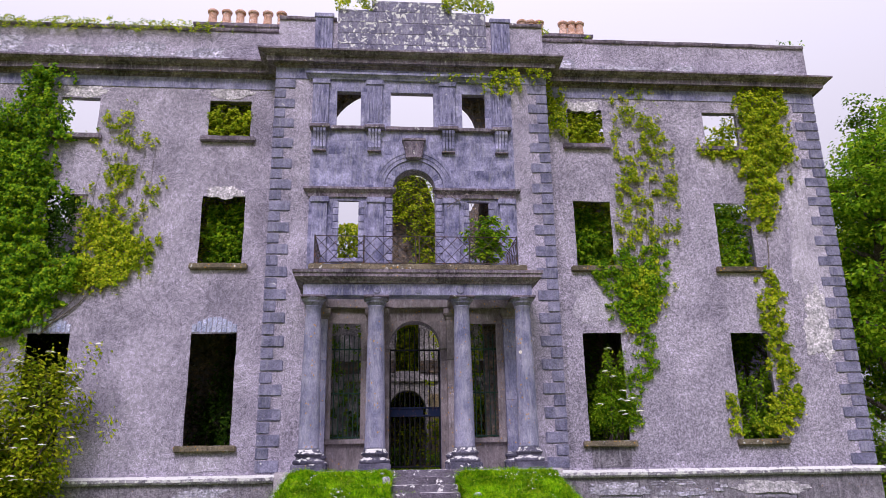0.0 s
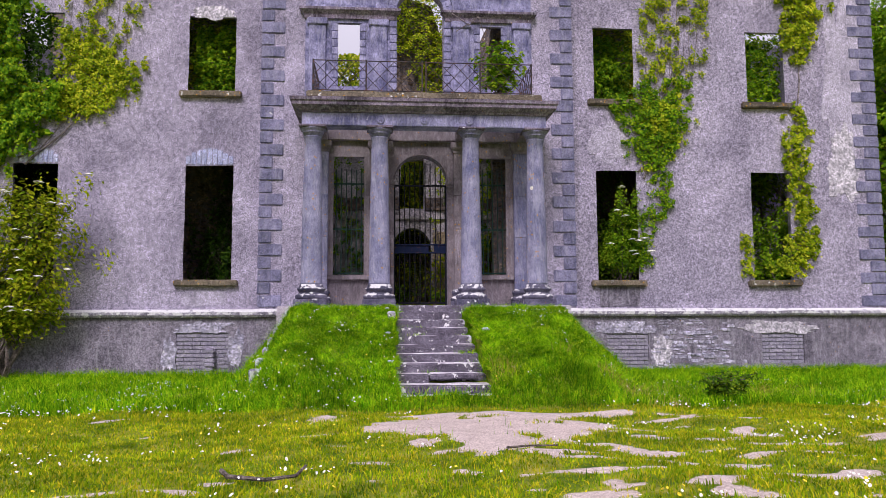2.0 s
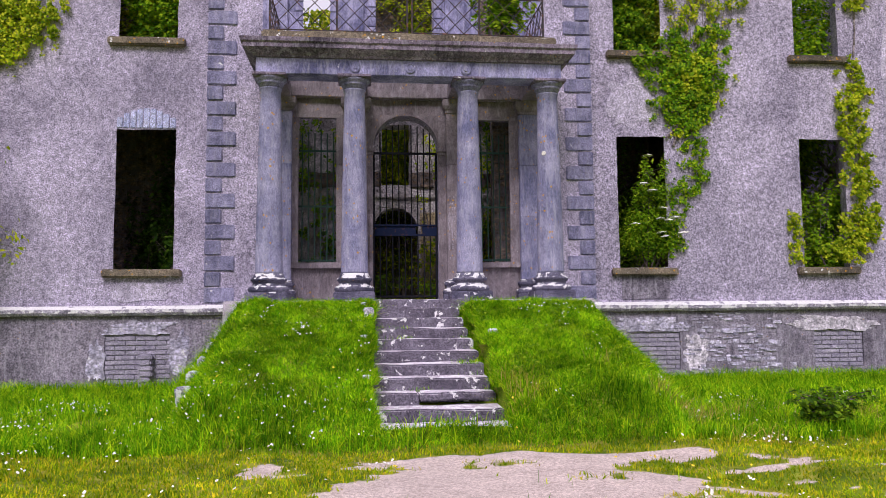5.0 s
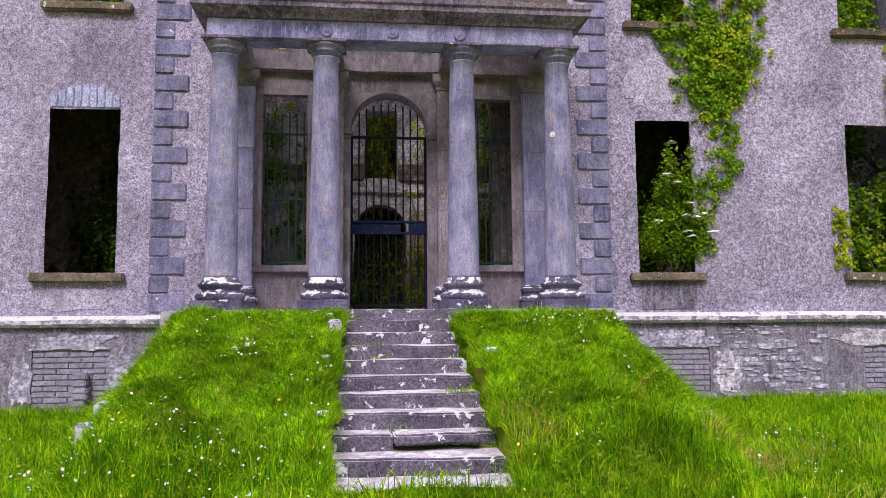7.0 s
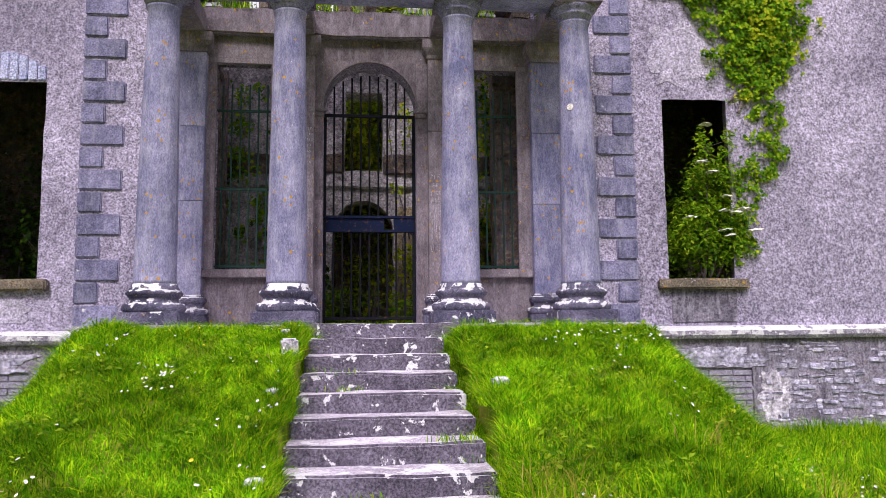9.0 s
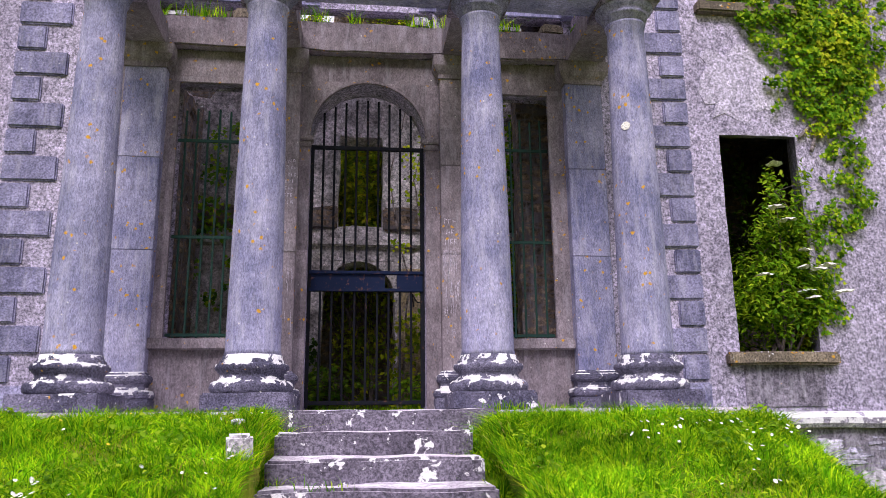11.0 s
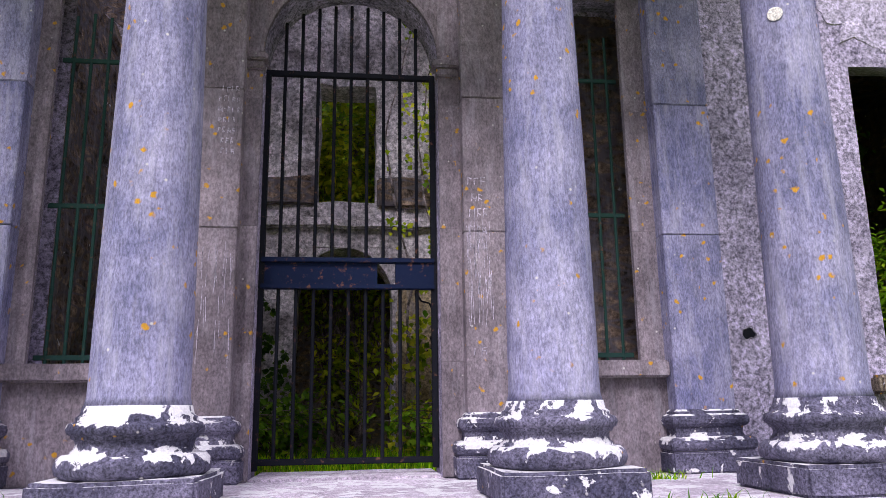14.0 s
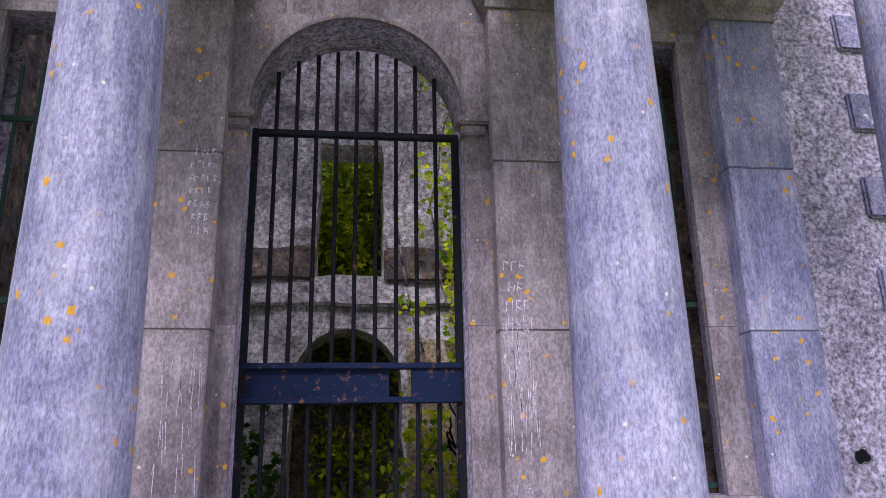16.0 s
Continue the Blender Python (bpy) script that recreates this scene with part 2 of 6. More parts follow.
M_DRY = leafy("dry_grass", (0.34, 0.3, 0.04), (0.48, 0.38, 0.08), (0.66, 0.52, 0.18), 0.7, 0.2)
M_FLOWER = stone("white_petal", (0.76, 0.75, 0.62), (0.86, 0.85, 0.76), grain=200, bump=0.1)
M_BUTTERCUP = stone("yellow_petal", (0.75, 0.55, 0.02), (0.85, 0.7, 0.05), grain=200, bump=0.1)
M_BARK = stone("bark", (0.06, 0.05, 0.04), (0.2, 0.17, 0.14), grain=30, bump=1.0, blotch=6)
M_VINE = stone("vine_stem", (0.14, 0.12, 0.11), (0.34, 0.3, 0.28), grain=60, bump=0.6, blotch=6)


def ground_material():
    """Soil and thatch under the grass, with the trodden gravel in front of the stairs."""
    m = material("earth", (0.1, 0.12, 0.03), 0.95)
    g = Graph(m)
    soil = g.ramp(g.noise(2.2, 6, 0.65, g.raw), 0.35, 0.68, (0.05, 0.1, 0.004), (0.19, 0.26, 0.01))
    soil = g.mix(g.times(g.ramp(g.noise(1.6, 6, 0.7, g.raw), 0.48, 0.64), 0.7), soil, (0.42, 0.36, 0.06))
    grit = g.ramp(g.noise(120, 2, 0.8, g.raw), 0.3, 0.7, (0.34, 0.285, 0.265), (0.86, 0.76, 0.71))
    grit = g.mix(0.4, grit, g.ramp(g.noise(3.0, 4, 0.6, g.raw), 0.35, 0.65, (0.55, 0.5, 0.48), (1.1, 1.05, 1.05)), "MULTIPLY")
    att = g.n.new("ShaderNodeAttribute")
    att.attribute_name = "bare"
    grit = g.mix(0.6, grit, g.ramp(g.noise(28, 4, 0.7, g.raw), 0.38, 0.62, (0.5, 0.45, 0.42), (1.3, 1.25, 1.22)), "MULTIPLY")
    edge = g.n.new("ShaderNodeMath")
    edge.operation = "MULTIPLY_ADD"
    g.l.new(g.noise(9.0, 6, 0.75, g.raw), edge.inputs[0])
    edge.inputs[1].default_value = 0.5
    g.l.new(g.times(att.outputs["Fac"], 0.5), edge.inputs[2])
    g.colour(g.mix(g.ramp(edge.outputs[0], 0.46, 0.58), soil, grit))
    g.bump(g.noise(60, 4, 0.75, g.raw), 0.7, 0.02)
    return m


M_EARTH = ground_material()


# ---- mesh helpers ----
def thing(name, label, category, group="", kind="", at=(0, 0, 0)):
    ob = new(name)
    ob.location = at
    return tagged(ob, label, category, group, kind)


def finish(name, bm, mat, smooth=False):
    me = bpy.data.meshes.new(name)
    bmesh.ops.recalc_face_normals(bm, faces=bm.faces)
    bm.to_mesh(me)
    bm.free()
    me.materials.append(mat)
    if smooth:
        me.shade_smooth()
    return me


def part(name, bm, mat, parent, label="", smooth=False, kind=""):
    ob = new(name, finish(name, bm, mat, smooth))
    ob.parent = parent
    return tagged(ob, label, kind=kind)


def structure(name, bm, mat, label, category, smooth=False):
    return tagged(new(name, finish(name, bm, mat, smooth)), label, category, kind="structure")


def box(bm, x0, x1, y0, y1, z0, z1, bevel=0.0):
    v = [bm.verts.new(p) for p in ((x0, y0, z0), (x1, y0, z0), (x1, y1, z0), (x0, y1, z0), (x0, y0, z1), (x1, y0, z1), (x1, y1, z1), (x0, y1, z1))]
    f = [bm.faces.new([v[i] for i in q]) for q in ((3, 2, 1, 0), (4, 5, 6, 7), (0, 1, 5, 4), (1, 2, 6, 5), (2, 3, 7, 6), (3, 0, 4, 7))]
    if bevel:
        es = list({e for q in f for e in q.edges})
        bmesh.ops.bevel(bm, geom=es, offset=bevel, segments=1, affect="EDGES")
    return bm


def boxed(x0, x1, y0, y1, z0, z1, bevel=0.0):
    return box(bmesh.new(), x0, x1, y0, y1, z0, z1, bevel)


def worn_box(x0, x1, y0, y1, z0, z1, bevel=0.015, wear=0.008, cut=0.25, seed=0):
    """A block with softened, slightly uneven faces."""
    bm = bmesh.new()
    nx, ny, nz = (max(1, int(round((b - a) / cut))) for a, b in ((x0, x1), (y0, y1), (z0, z1)))
    grid = {}
    def vert(i, j, k):
        if (i, j, k) not in grid:
            p = Vector((x0 + (x1 - x0) * i / nx, y0 + (y1 - y0) * j / ny, z0 + (z1 - z0) * k / nz))
            grid[i, j, k] = bm.verts.new(p + noise.noise_vector(p * 2.3 + Vector((seed, 0, seed))) * wear)
        return grid[i, j, k]
    for i in range(nx):
        for j in range(ny):
            for k in (0, nz):
                bm.faces.new([vert(i, j, k), vert(i + 1, j, k), vert(i + 1, j + 1, k), vert(i, j + 1, k)])
    for i in range(nx):
        for k in range(nz):
            for j in (0, ny):
                bm.faces.new([vert(i, j, k), vert(i + 1, j, k), vert(i + 1, j, k + 1), vert(i, j, k + 1)])
    for j in range(ny):
        for k in range(nz):
            for i in (0, nx):
                bm.faces.new([vert(i, j, k), vert(i, j + 1, k), vert(i, j + 1, k + 1), vert(i, j, k + 1)])
    if bevel:
        bmesh.ops.recalc_face_normals(bm, faces=bm.faces)
        sharp = [e for e in bm.edges if e.calc_face_angle(0) > 1.0]
        bmesh.ops.bevel(bm, geom=sharp, offset=bevel, segments=2, affect="EDGES")
    return bm


def rod(bm, a, b, r, sides=6, r2=None):
    a, b = Vector(a), Vector(b)
    q = (b - a).to_track_quat("Z", "Y")
    rings = []
    for p, rr in ((a, r), (b, r if r2 is None else r2)):
        rings.append([bm.verts.new(p + q @ Vector((rr * math.cos(2 * math.pi * i / sides), rr * math.sin(2 * math.pi * i / sides), 0))) for i in range(sides)])
    for i in range(sides):
        bm.faces.new([rings[0][i], rings[0][(i + 1) % sides], rings[1][(i + 1) % sides], rings[1][i]])
    bm.faces.new(rings[0][::-1])
    bm.faces.new(rings[1])
    return bm


def lathe(profile, sides=40):
    bm = bmesh.new()
    rings = [[bm.verts.new((r * math.cos(2 * math.pi * i / sides), r * math.sin(2 * math.pi * i / sides), z)) for i in range(sides)] for r, z in profile]
    for a, b in zip(rings, rings[1:]):
        for i in range(sides):
            bm.faces.new([a[i], a[(i + 1) % sides], b[(i + 1) % sides], b[i]])
    bm.faces.new(rings[0][::-1])
    bm.faces.new(rings[-1])
    return bm


def moulding(path, profile, bm=None, wear=0.006, step=0.5):
    """Sweeps a closed profile of (out, z) along a plan line; out points to the right of the way."""
    bm = bm or bmesh.new()
    pts = [Vector((*p, 0)) for p in path]
    normals = []
    for a, b in zip(pts, pts[1:]):
        d = (b - a).normalized()
        normals.append(Vector((d.y, -d.x, 0)))
    stations = []
    for i, p in enumerate(pts):
        if i in (0, len(pts) - 1):
            m = normals[0] if i == 0 else normals[-1]
        else:
            n1, n2 = normals[i - 1], normals[i]
            m = (n1 + n2) / (1 + n1.dot(n2))
        stations.append((p, m))
        if i < len(pts) - 1:
            n = int((pts[i + 1] - p).length / step)
            for k in range(1, n):
                stations.append((p.lerp(pts[i + 1], k / n), normals[i]))
    rings = []
    for p, m in stations:
        ring = []
        for out, z in profile:
            q = p + m * out + Vector((0, 0, z))
            ring.append(bm.verts.new(q + (noise.noise_vector(q * 1.9) * wear if out > 0.01 else Vector())))
        rings.append(ring)
    n = len(profile)
    for a, b in zip(rings, rings[1:]):
        for i in range(n):
            bm.faces.new([a[i], b[i], b[(i + 1) % n], a[(i + 1) % n]])
    bm.faces.new(rings[0])
    bm.faces.new(rings[-1][::-1])
    return bm


def wall(x0, x1, y0, y1, z0, z1, holes=(), cut=0.3, rag=0.022, uneven=0.012, along="x", top=None, splay=0.0):
    """A wall with openings through it: holes are (a0, a1, z0, z1) or, arched, with the springing height as a fifth number.
    top(a) gives a broken upper edge. along='y' runs the wall from y0 to y1 instead."""
    if along == "x":
        a0, a1, b0, b1 = x0, x1, y0, y1
    else:
        a0, a1, b0, b1 = y0, y1, x0, x1
    def lines(lo, hi, keys):
        keys = sorted({round(k, 4) for k in keys if lo < k < hi} | {lo, hi})
        out = []
        for p, q in zip(keys, keys[1:]):
            n = max(1, int(round((q - p) / cut)))
            out += [p + (q - p) * i / n for i in range(n)]
        return out + [hi]
    A = lines(a0, a1, [v for h in holes for v in h[:2]])
    Z = lines(z0, z1, [v for h in holes for v in h[2:4]])
    bm = bmesh.new()
    cache = {}
    def vert(i, k, s):
        if (i, k, s) not in cache:
            a, z, b = A[i], Z[k], (b0, b1)[s]
            if top:
                zh = max([h[3] for h in holes] + [z0])
                z = zh + (z - zh) * (top(a) - zh) / (z1 - zh) if z > zh else z
            nv = noise.noise_vector(Vector((a * 2.7, z * 2.7, b * 0.3)))
            rim = any(h[0] - 1e-3 <= a <= h[1] + 1e-3 and h[2] - 1e-3 <= z <= h[3] + 1e-3 for h in holes)
            if rim:
                a, z = a + nv.x * rag, z + nv.y * rag
                if s and splay and not any(len(h) > 4 and h[0] - 0.1 <= a <= h[1] + 0.1 and h[2] - 0.1 <= z <= h[3] + 0.1 for h in holes):
                    h = next(h for h in holes if h[0] - 0.1 <= a <= h[1] + 0.1 and h[2] - 0.1 <= z <= h[3] + 0.1)
                    a += splay * (a - (h[0] + h[1]) / 2) / (h[1] - h[0]) * 2
                    z += splay * 0.8 * max(0.0, (z - (h[2] + h[3]) / 2) / (h[3] - h[2]) * 2)
            if 0 < i < len(A) - 1 and 0 < k < len(Z) - 1:
                b += nv.z * uneven
            cache[i, k, s] = bm.verts.new((a, b, z) if along == "x" else (b, a, z))
        return cache[i, k, s]
    def solid(i, k):
        if not (0 <= i < len(A) - 1 and 0 <= k < len(Z) - 1):
            return False
        ca, cz = (A[i] + A[i + 1]) / 2, (Z[k] + Z[k + 1]) / 2
        return not any(h[0] < ca < h[1] and h[2] < cz < h[3] for h in holes)
    for i in range(len(A) - 1):
        for k in range(len(Z) - 1):
            if not solid(i, k):
                continue
            for s in (0, 1):
                bm.faces.new([vert(i, k, s), vert(i + 1, k, s), vert(i + 1, k + 1, s), vert(i, k + 1, s)])
            for di, dk, e in ((-1, 0, ((i, k), (i, k + 1))), (1, 0, ((i + 1, k), (i + 1, k + 1))), (0, -1, ((i, k), (i + 1, k))), (0, 1, ((i, k + 1), (i + 1, k + 1)))):
                if not solid(i + di, k + dk):
                    bm.faces.new([vert(*e[0], 0), vert(*e[1], 0), vert(*e[1], 1), vert(*e[0], 1)])
    for h in holes:
        if len(h) > 4:
            spandrel(bm, h[0], h[1], h[4], h[3], b0, b1, along)
    return bm


def spandrel(bm, a0, a1, spring, crown, b0, b1, along="x", n=20):
    """Fills the corners over an arch."""
    mid, r, rise = (a0 + a1) / 2, (a1 - a0) / 2, crown - spring
    def v(a, b, z):
        return bm.verts.new((a, b, z) if along == "x" else (b, a, z))
    arc = [(mid - r * math.cos(math.pi * i / n), spring + rise * math.sin(math.pi * i / n)) for i in range(n + 1)]
    for b in (b0, b1):
        low, high = [v(a, b, z) for a, z in arc], [v(a, b, crown) for a, _ in arc]
        for i in range(n):
            if (high[i].co - low[i].co).length < 1e-4 and (high[i + 1].co - low[i + 1].co).length < 1e-4:
                continue
            bm.faces.new([low[i], low[i + 1], high[i + 1], high[i]])
    f, k = [v(a, b0, z) for a, z in arc], [v(a, b1, z) for a, z in arc]
    for i in range(n):
        bm.faces.new([f[i], f[i + 1], k[i + 1], k[i]])


def fast_mesh(name, verts, faces, mat):
    """A mesh from arrays of corners and of faces that all have as many corners."""
    me = bpy.data.meshes.new(name)
    k = faces.shape[1]
    me.vertices.add(len(verts))
    me.vertices.foreach_set("co", np.asarray(verts, dtype=np.float32).ravel())
    me.loops.add(faces.size)
    me.loops.foreach_set("vertex_index", faces.astype(np.int32).ravel())
    me.polygons.add(len(faces))
    me.polygons.foreach_set("loop_start", np.arange(0, faces.size, k, dtype=np.int32))
    me.update(calc_edges=True)
    me.materials.append(mat)
    return me


def unit(v):
    return v / np.maximum(np.linalg.norm(v, axis=1, keepdims=True), 1e-9)


def leaves_mesh(name, at, facing, size, mat, rng, width=0.8, droop=0.7, lobed=False):
    """Folded leaves at the points at; facing is each leaf's outward way, size its length."""
    n = len(at)
    up = np.tile([0.0, 0.0, -1.0], (n, 1)) + rng.normal(0, droop, (n, 3))
    nrm = unit(facing + rng.normal(0, 0.35, (n, 3)))
    along = unit(up - nrm * (up * nrm).sum(1, keepdims=True))
    side = np.cross(along, nrm)
    s = size[:, None]
    base = at - along * s * 0.5
    if lobed:
        pts = [base, base + along * s * 0.32 - side * s * width * 0.52 + nrm * s * 0.1, base + along * s * 0.62 - side * s * width * 0.26 + nrm * s * 0.06,
               base + along * s, base + along * s * 0.62 + side * s * width * 0.26 + nrm * s * 0.06, base + along * s * 0.32 + side * s * width * 0.52 + nrm * s * 0.1]
        idx = np.array([[0, 1, 2], [0, 2, 3], [0, 3, 4], [0, 4, 5]])
    else:
        pts = [base, base + along * s * 0.45 - side * s * width * 0.5 + nrm * s * 0.12, base + along * s, base + along * s * 0.45 + side * s * width * 0.5 + nrm * s * 0.12]
        idx = np.array([[0, 1, 2], [0, 2, 3]])
    m = len(pts)
    V = np.stack(pts, 1).reshape(-1, 3)
    F = (idx[None] + (np.arange(n) * m)[:, None, None]).reshape(-1, 3)
    return fast_mesh(name, V, F, mat)


def inside(poly, x, z):
    c = np.zeros(len(x), bool)
    for (xa, za), (xb, zb) in zip(poly, poly[1:] + poly[:1]):
        if za != zb:
            c ^= ((za > z) != (zb > z)) & (x < (xb - xa) * (z - za) / (zb - za) + xa)
    return c


def lumps(x, z, scale, seed=0.0):
    """Smooth noise from 0 to 1 at the points of a plane."""
    return np.array([0.5 + 0.5 * noise.noise(Vector((a * scale, b * scale, seed))) for a, b in zip(x, z)])


# ---- plan ----
MID = 1.04                       # the facade's middle
WING, BAY, BACK = 22.77, 21.96, 0.6
BAY_L, BAY_R, END_L, END_R = -3.38, 5.42, -13.1, 15.2
FLOOR = 1.87                     # the portico's floor
rng = np.random.default_rng(7)


def ramp_height(y):
    return np.clip(0.3 + 0.385 * (y - 14.45), 0.0, FLOOR - 0.05)


def ground_height(x, y):
    """Lawn, with the earth bank that hides the flanks of the stairs."""
    x, y = np.asarray(x, float), np.asarray(y, float)
    d = np.where(x > MID, x - 4.15, -2.05 - x)
    slope = np.where(x > MID, 0.95, 1.25)
    bank = ramp_height(y)
    bank = np.where(y < 14.45, np.clip((y - 13.95) / 0.5, 0, 1) * 0.3, bank)
    side = bank - slope * np.clip(d, 0, 9) - 0.25 * np.clip(d + 0.6, 0, 0.6) ** 2
    side = np.where((x < -2.6) | (x > 4.9), np.minimum(side, bank), side)
    z = np.maximum(side, 0.0)
    in_stairs = (x > 0.2) & (x < 2.0) & (y > 14.3)
    z = np.where(in_stairs, np.minimum(z, np.clip(0.03 + 0.4 * (y - 14.95), -0.05, 1.65)), z)
    z = np.where(~in_stairs & (y > 18.3), np.minimum(z, FLOOR - 0.13), z)
    under = (y > 19.05)
    z = np.where(under, np.minimum(z, np.where(y > 19.6, 1.6, FLOOR - 0.06)), z)
    wave = 0.05 * np.sin(x * 0.9 + 1.3) * np.sin(y * 0.7) + 0.03 * np.sin(x * 2.3 + y * 1.7)
    wave = wave + np.where((y > 14.6) & (y < 18.8), 0.045 * np.sin(x * 3.1 + 0.7) * np.sin(y * 2.6 + x) + 0.025 * np.sin(x * 6.3 - y * 4.1), 0.0)
    return z + wave * np.where(in_stairs | under, 0.0, 1.0)


def gravel(x, y):
    """How bare the ground is: 1 on the trodden gravel, 0 on grass."""
    x, y = np.asarray(x, float), np.asarray(y, float)
    n = np.array([noise.fractal(Vector((a * 0.9, b * 0.9, 3.0)), 0.6, 2.0, 4) for a, b in zip(x.ravel(), y.ravel())]).reshape(x.shape)
    n2 = np.array([noise.noise(Vector((a * 1.5, b * 2.6, 8.0))) for a, b in zip(x.ravel(), y.ravel())]).reshape(x.shape)
    core = 1.0 - np.abs(x - 1.0 - 0.24 * (y - 9.5)) / np.maximum(0.3, 0.7 + 0.44 * (y - 9.6)) - 6.0 * np.clip(y - 13.45, 0, 9) - 1.5 * np.clip(10.0 - y, 0, 9)
    trail = 1.0 - np.sqrt(((x - 3.6) / 2.4) ** 2 + ((y - 9.6) / 2.7) ** 2)
    v = np.maximum(0.9 * core + 0.7 * n + 0.55 * n2, np.where(trail > 0, 0.3 * trail + 1.5 * n2 + 0.5 * n - 0.4, -1))
    n3 = np.array([noise.fractal(Vector((a * 0.8, b * 1.7, 21.0)), 0.6, 2.0, 3) for a, b in zip(x.ravel(), y.ravel())]).reshape(x.shape)
    v = np.maximum(v, np.where((y > 6.5) & (y < 13.3), 1.5 * n3 - 0.52 - 0.05 * np.abs(x - 3), -1))
    return np.clip(v * 3.2, 0, 1)


# ---- ground ----
def build_ground():
    xs = np.concatenate([[-900, -300, -120, -60, -30], np.arange(-18, -10.1, 0.2), np.arange(-10, -0.41, 0.12), np.arange(-0.4, 2.61, 0.05), np.arange(2.72, 14, 0.12), np.arange(14.1, 20.01, 0.2), [32, 60, 120, 300, 900]])
    ys = np.concatenate([[-900, -300, -100, -40, -15, -6], np.arange(0, 6.9, 0.2), np.arange(7.0, 14.59, 0.1), np.arange(14.6, 24.01, 0.2), [40, 80, 200, 500, 1500]])
    X, Y = np.meshgrid(xs, ys)
    near = (X > -18.5) & (X < 20.5) & (Y > -0.5) & (Y < 24.5)
    Z = np.where(near, ground_height(X, Y), 0.0)
    V = np.stack([X, Y, Z], -1).reshape(-1, 3)
    w = len(xs)
    i, j = np.meshgrid(np.arange(w - 1), np.arange(len(ys) - 1))
    a = (j * w + i).ravel()
    F = np.stack([a, a + 1, a + w + 1, a + w], 1)
    me = fast_mesh("ground", V, F, M_EARTH)
    g = np.zeros(X.shape)
    ok = (X > -10) & (X < 14) & (Y > 2) & (Y < 14.6)
    g[ok] = gravel(X[ok], Y[ok])
    layer = me.attributes.new("bare", "FLOAT", "POINT")
    layer.data.foreach_set("value", g.ravel().astype(np.float32))
    me.shade_smooth()
    tagged(new("ground", me), "grassy lawn with a pale trodden gravel patch", "ground", kind="structure")


build_ground()

# ---- walls ----
WIN_X = [(-10.3, -9.1), (-5.6, -4.27), (6.32, 7.54), (11.1, 12.3)]
WIN_Z = [(2.67, 5.93), (8.1, 10.33), (12.38, 13.69)]


def wing_holes(lo, hi):
    return [(a, b, c, d) for a, b in WIN_X if lo < a < hi for c, d in WIN_Z]


wall_left = structure("wall_left", wall(END_L, BAY_L, WING, WING + BACK, 1.7, 16.3, wing_holes(END_L, BAY_L), splay=0.24), M_RENDER, "grey roughcast wall of the ruin's wing", "wall")
wall_right = structure("wall_right", wall(BAY_R, END_R, WING, WING + BACK, 1.7, 16.3, wing_holes(BAY_R, END_R), splay=0.24), M_RENDER, "grey roughcast wall with missing render and ivy", "wall")
DOOR = (0.3, 1.79, 0.0, 6.14, 5.39)
SIDE_LOW = [(-1.37, -0.53), (2.61, 3.45)]
SIDE_MID = [(-1.34, -0.62), (2.7, 3.42)]
TOPS = [(-1.42, -0.66), (0.3, 1.68), (2.62, 3.37)]
bay_holes = [(DOOR[0], DOOR[1], 1.88, DOOR[3], DOOR[4])] + [(a, b, 2.76, 6.06) for a, b in SIDE_LOW] + [(a, b, 8.06, 9.92) for a, b in SIDE_MID]
bay_holes += [(-1.72, -0.4, 6.97, 7.22), (0.12, 1.9, 6.97, 7.22), (2.5, 3.72, 6.97, 7.22)]
bay_holes += [(0.37, 1.71, 7.35, 10.99, 10.32)] + [(a, b, 12.43, 13.69) for a, b in TOPS]
wall_bay = structure("wall_bay", wall(BAY_L, BAY_R, BAY, BAY + 0.42, 0.0, 16.3, bay_holes, rag=0.0, splay=0.16), M_RENDER, "grey roughcast wall of the projecting centre bay", "wall")
for x0, x1, tag in ((BAY_L, BAY_L + 0.6, "wall_return_west"), (BAY_R - 0.6, BAY_R, "wall_return_east")):
    structure(tag, wall(x0, x1, BAY + 0.422, WING + BACK, 0.0, 16.3, along="y"), M_RENDER, "grey roughcast return wall", "wall")
structure("wall_end_east", wall(END_R - 0.7, END_R, WING + BACK + 0.002, 31.5, 0.0, 11.6, along="y"), M_RENDER, "grey roughcast end wall", "wall")
structure("wall_end_west", wall(END_L, END_L + 0.7, WING + BACK + 0.002, 31.5, 0.0, 11.6, along="y"), M_RENDER, "grey roughcast end wall", "wall")
basement_left = structure("basement_wall_west", wall(END_L - 0.05, BAY_L, WING - 0.06, WING + BACK, -0.4, 1.7, [(-5.72, -4.28, 0.08, 1.2)]), M_BASE, "stained grey basement wall", "wall")
basement_right = structure("basement_wall_east", wall(BAY_R, END_R + 0.05, WING - 0.06, WING + BACK, -0.4, 1.7, [(6.5, 7.75, 0.1, 1.1), (11.2, 12.5, 0.2, 1.12)]), M_BASE, "stained grey basement wall with lost render", "wall")
basement_bay = structure("basement_wall_bay", wall(BAY_L - 0.05, BAY_R + 0.05, BAY - 0.06, BAY - 0.003, -0.4, 1.6), M_BASE, "lichen-stained basement wall of the centre bay", "wall")

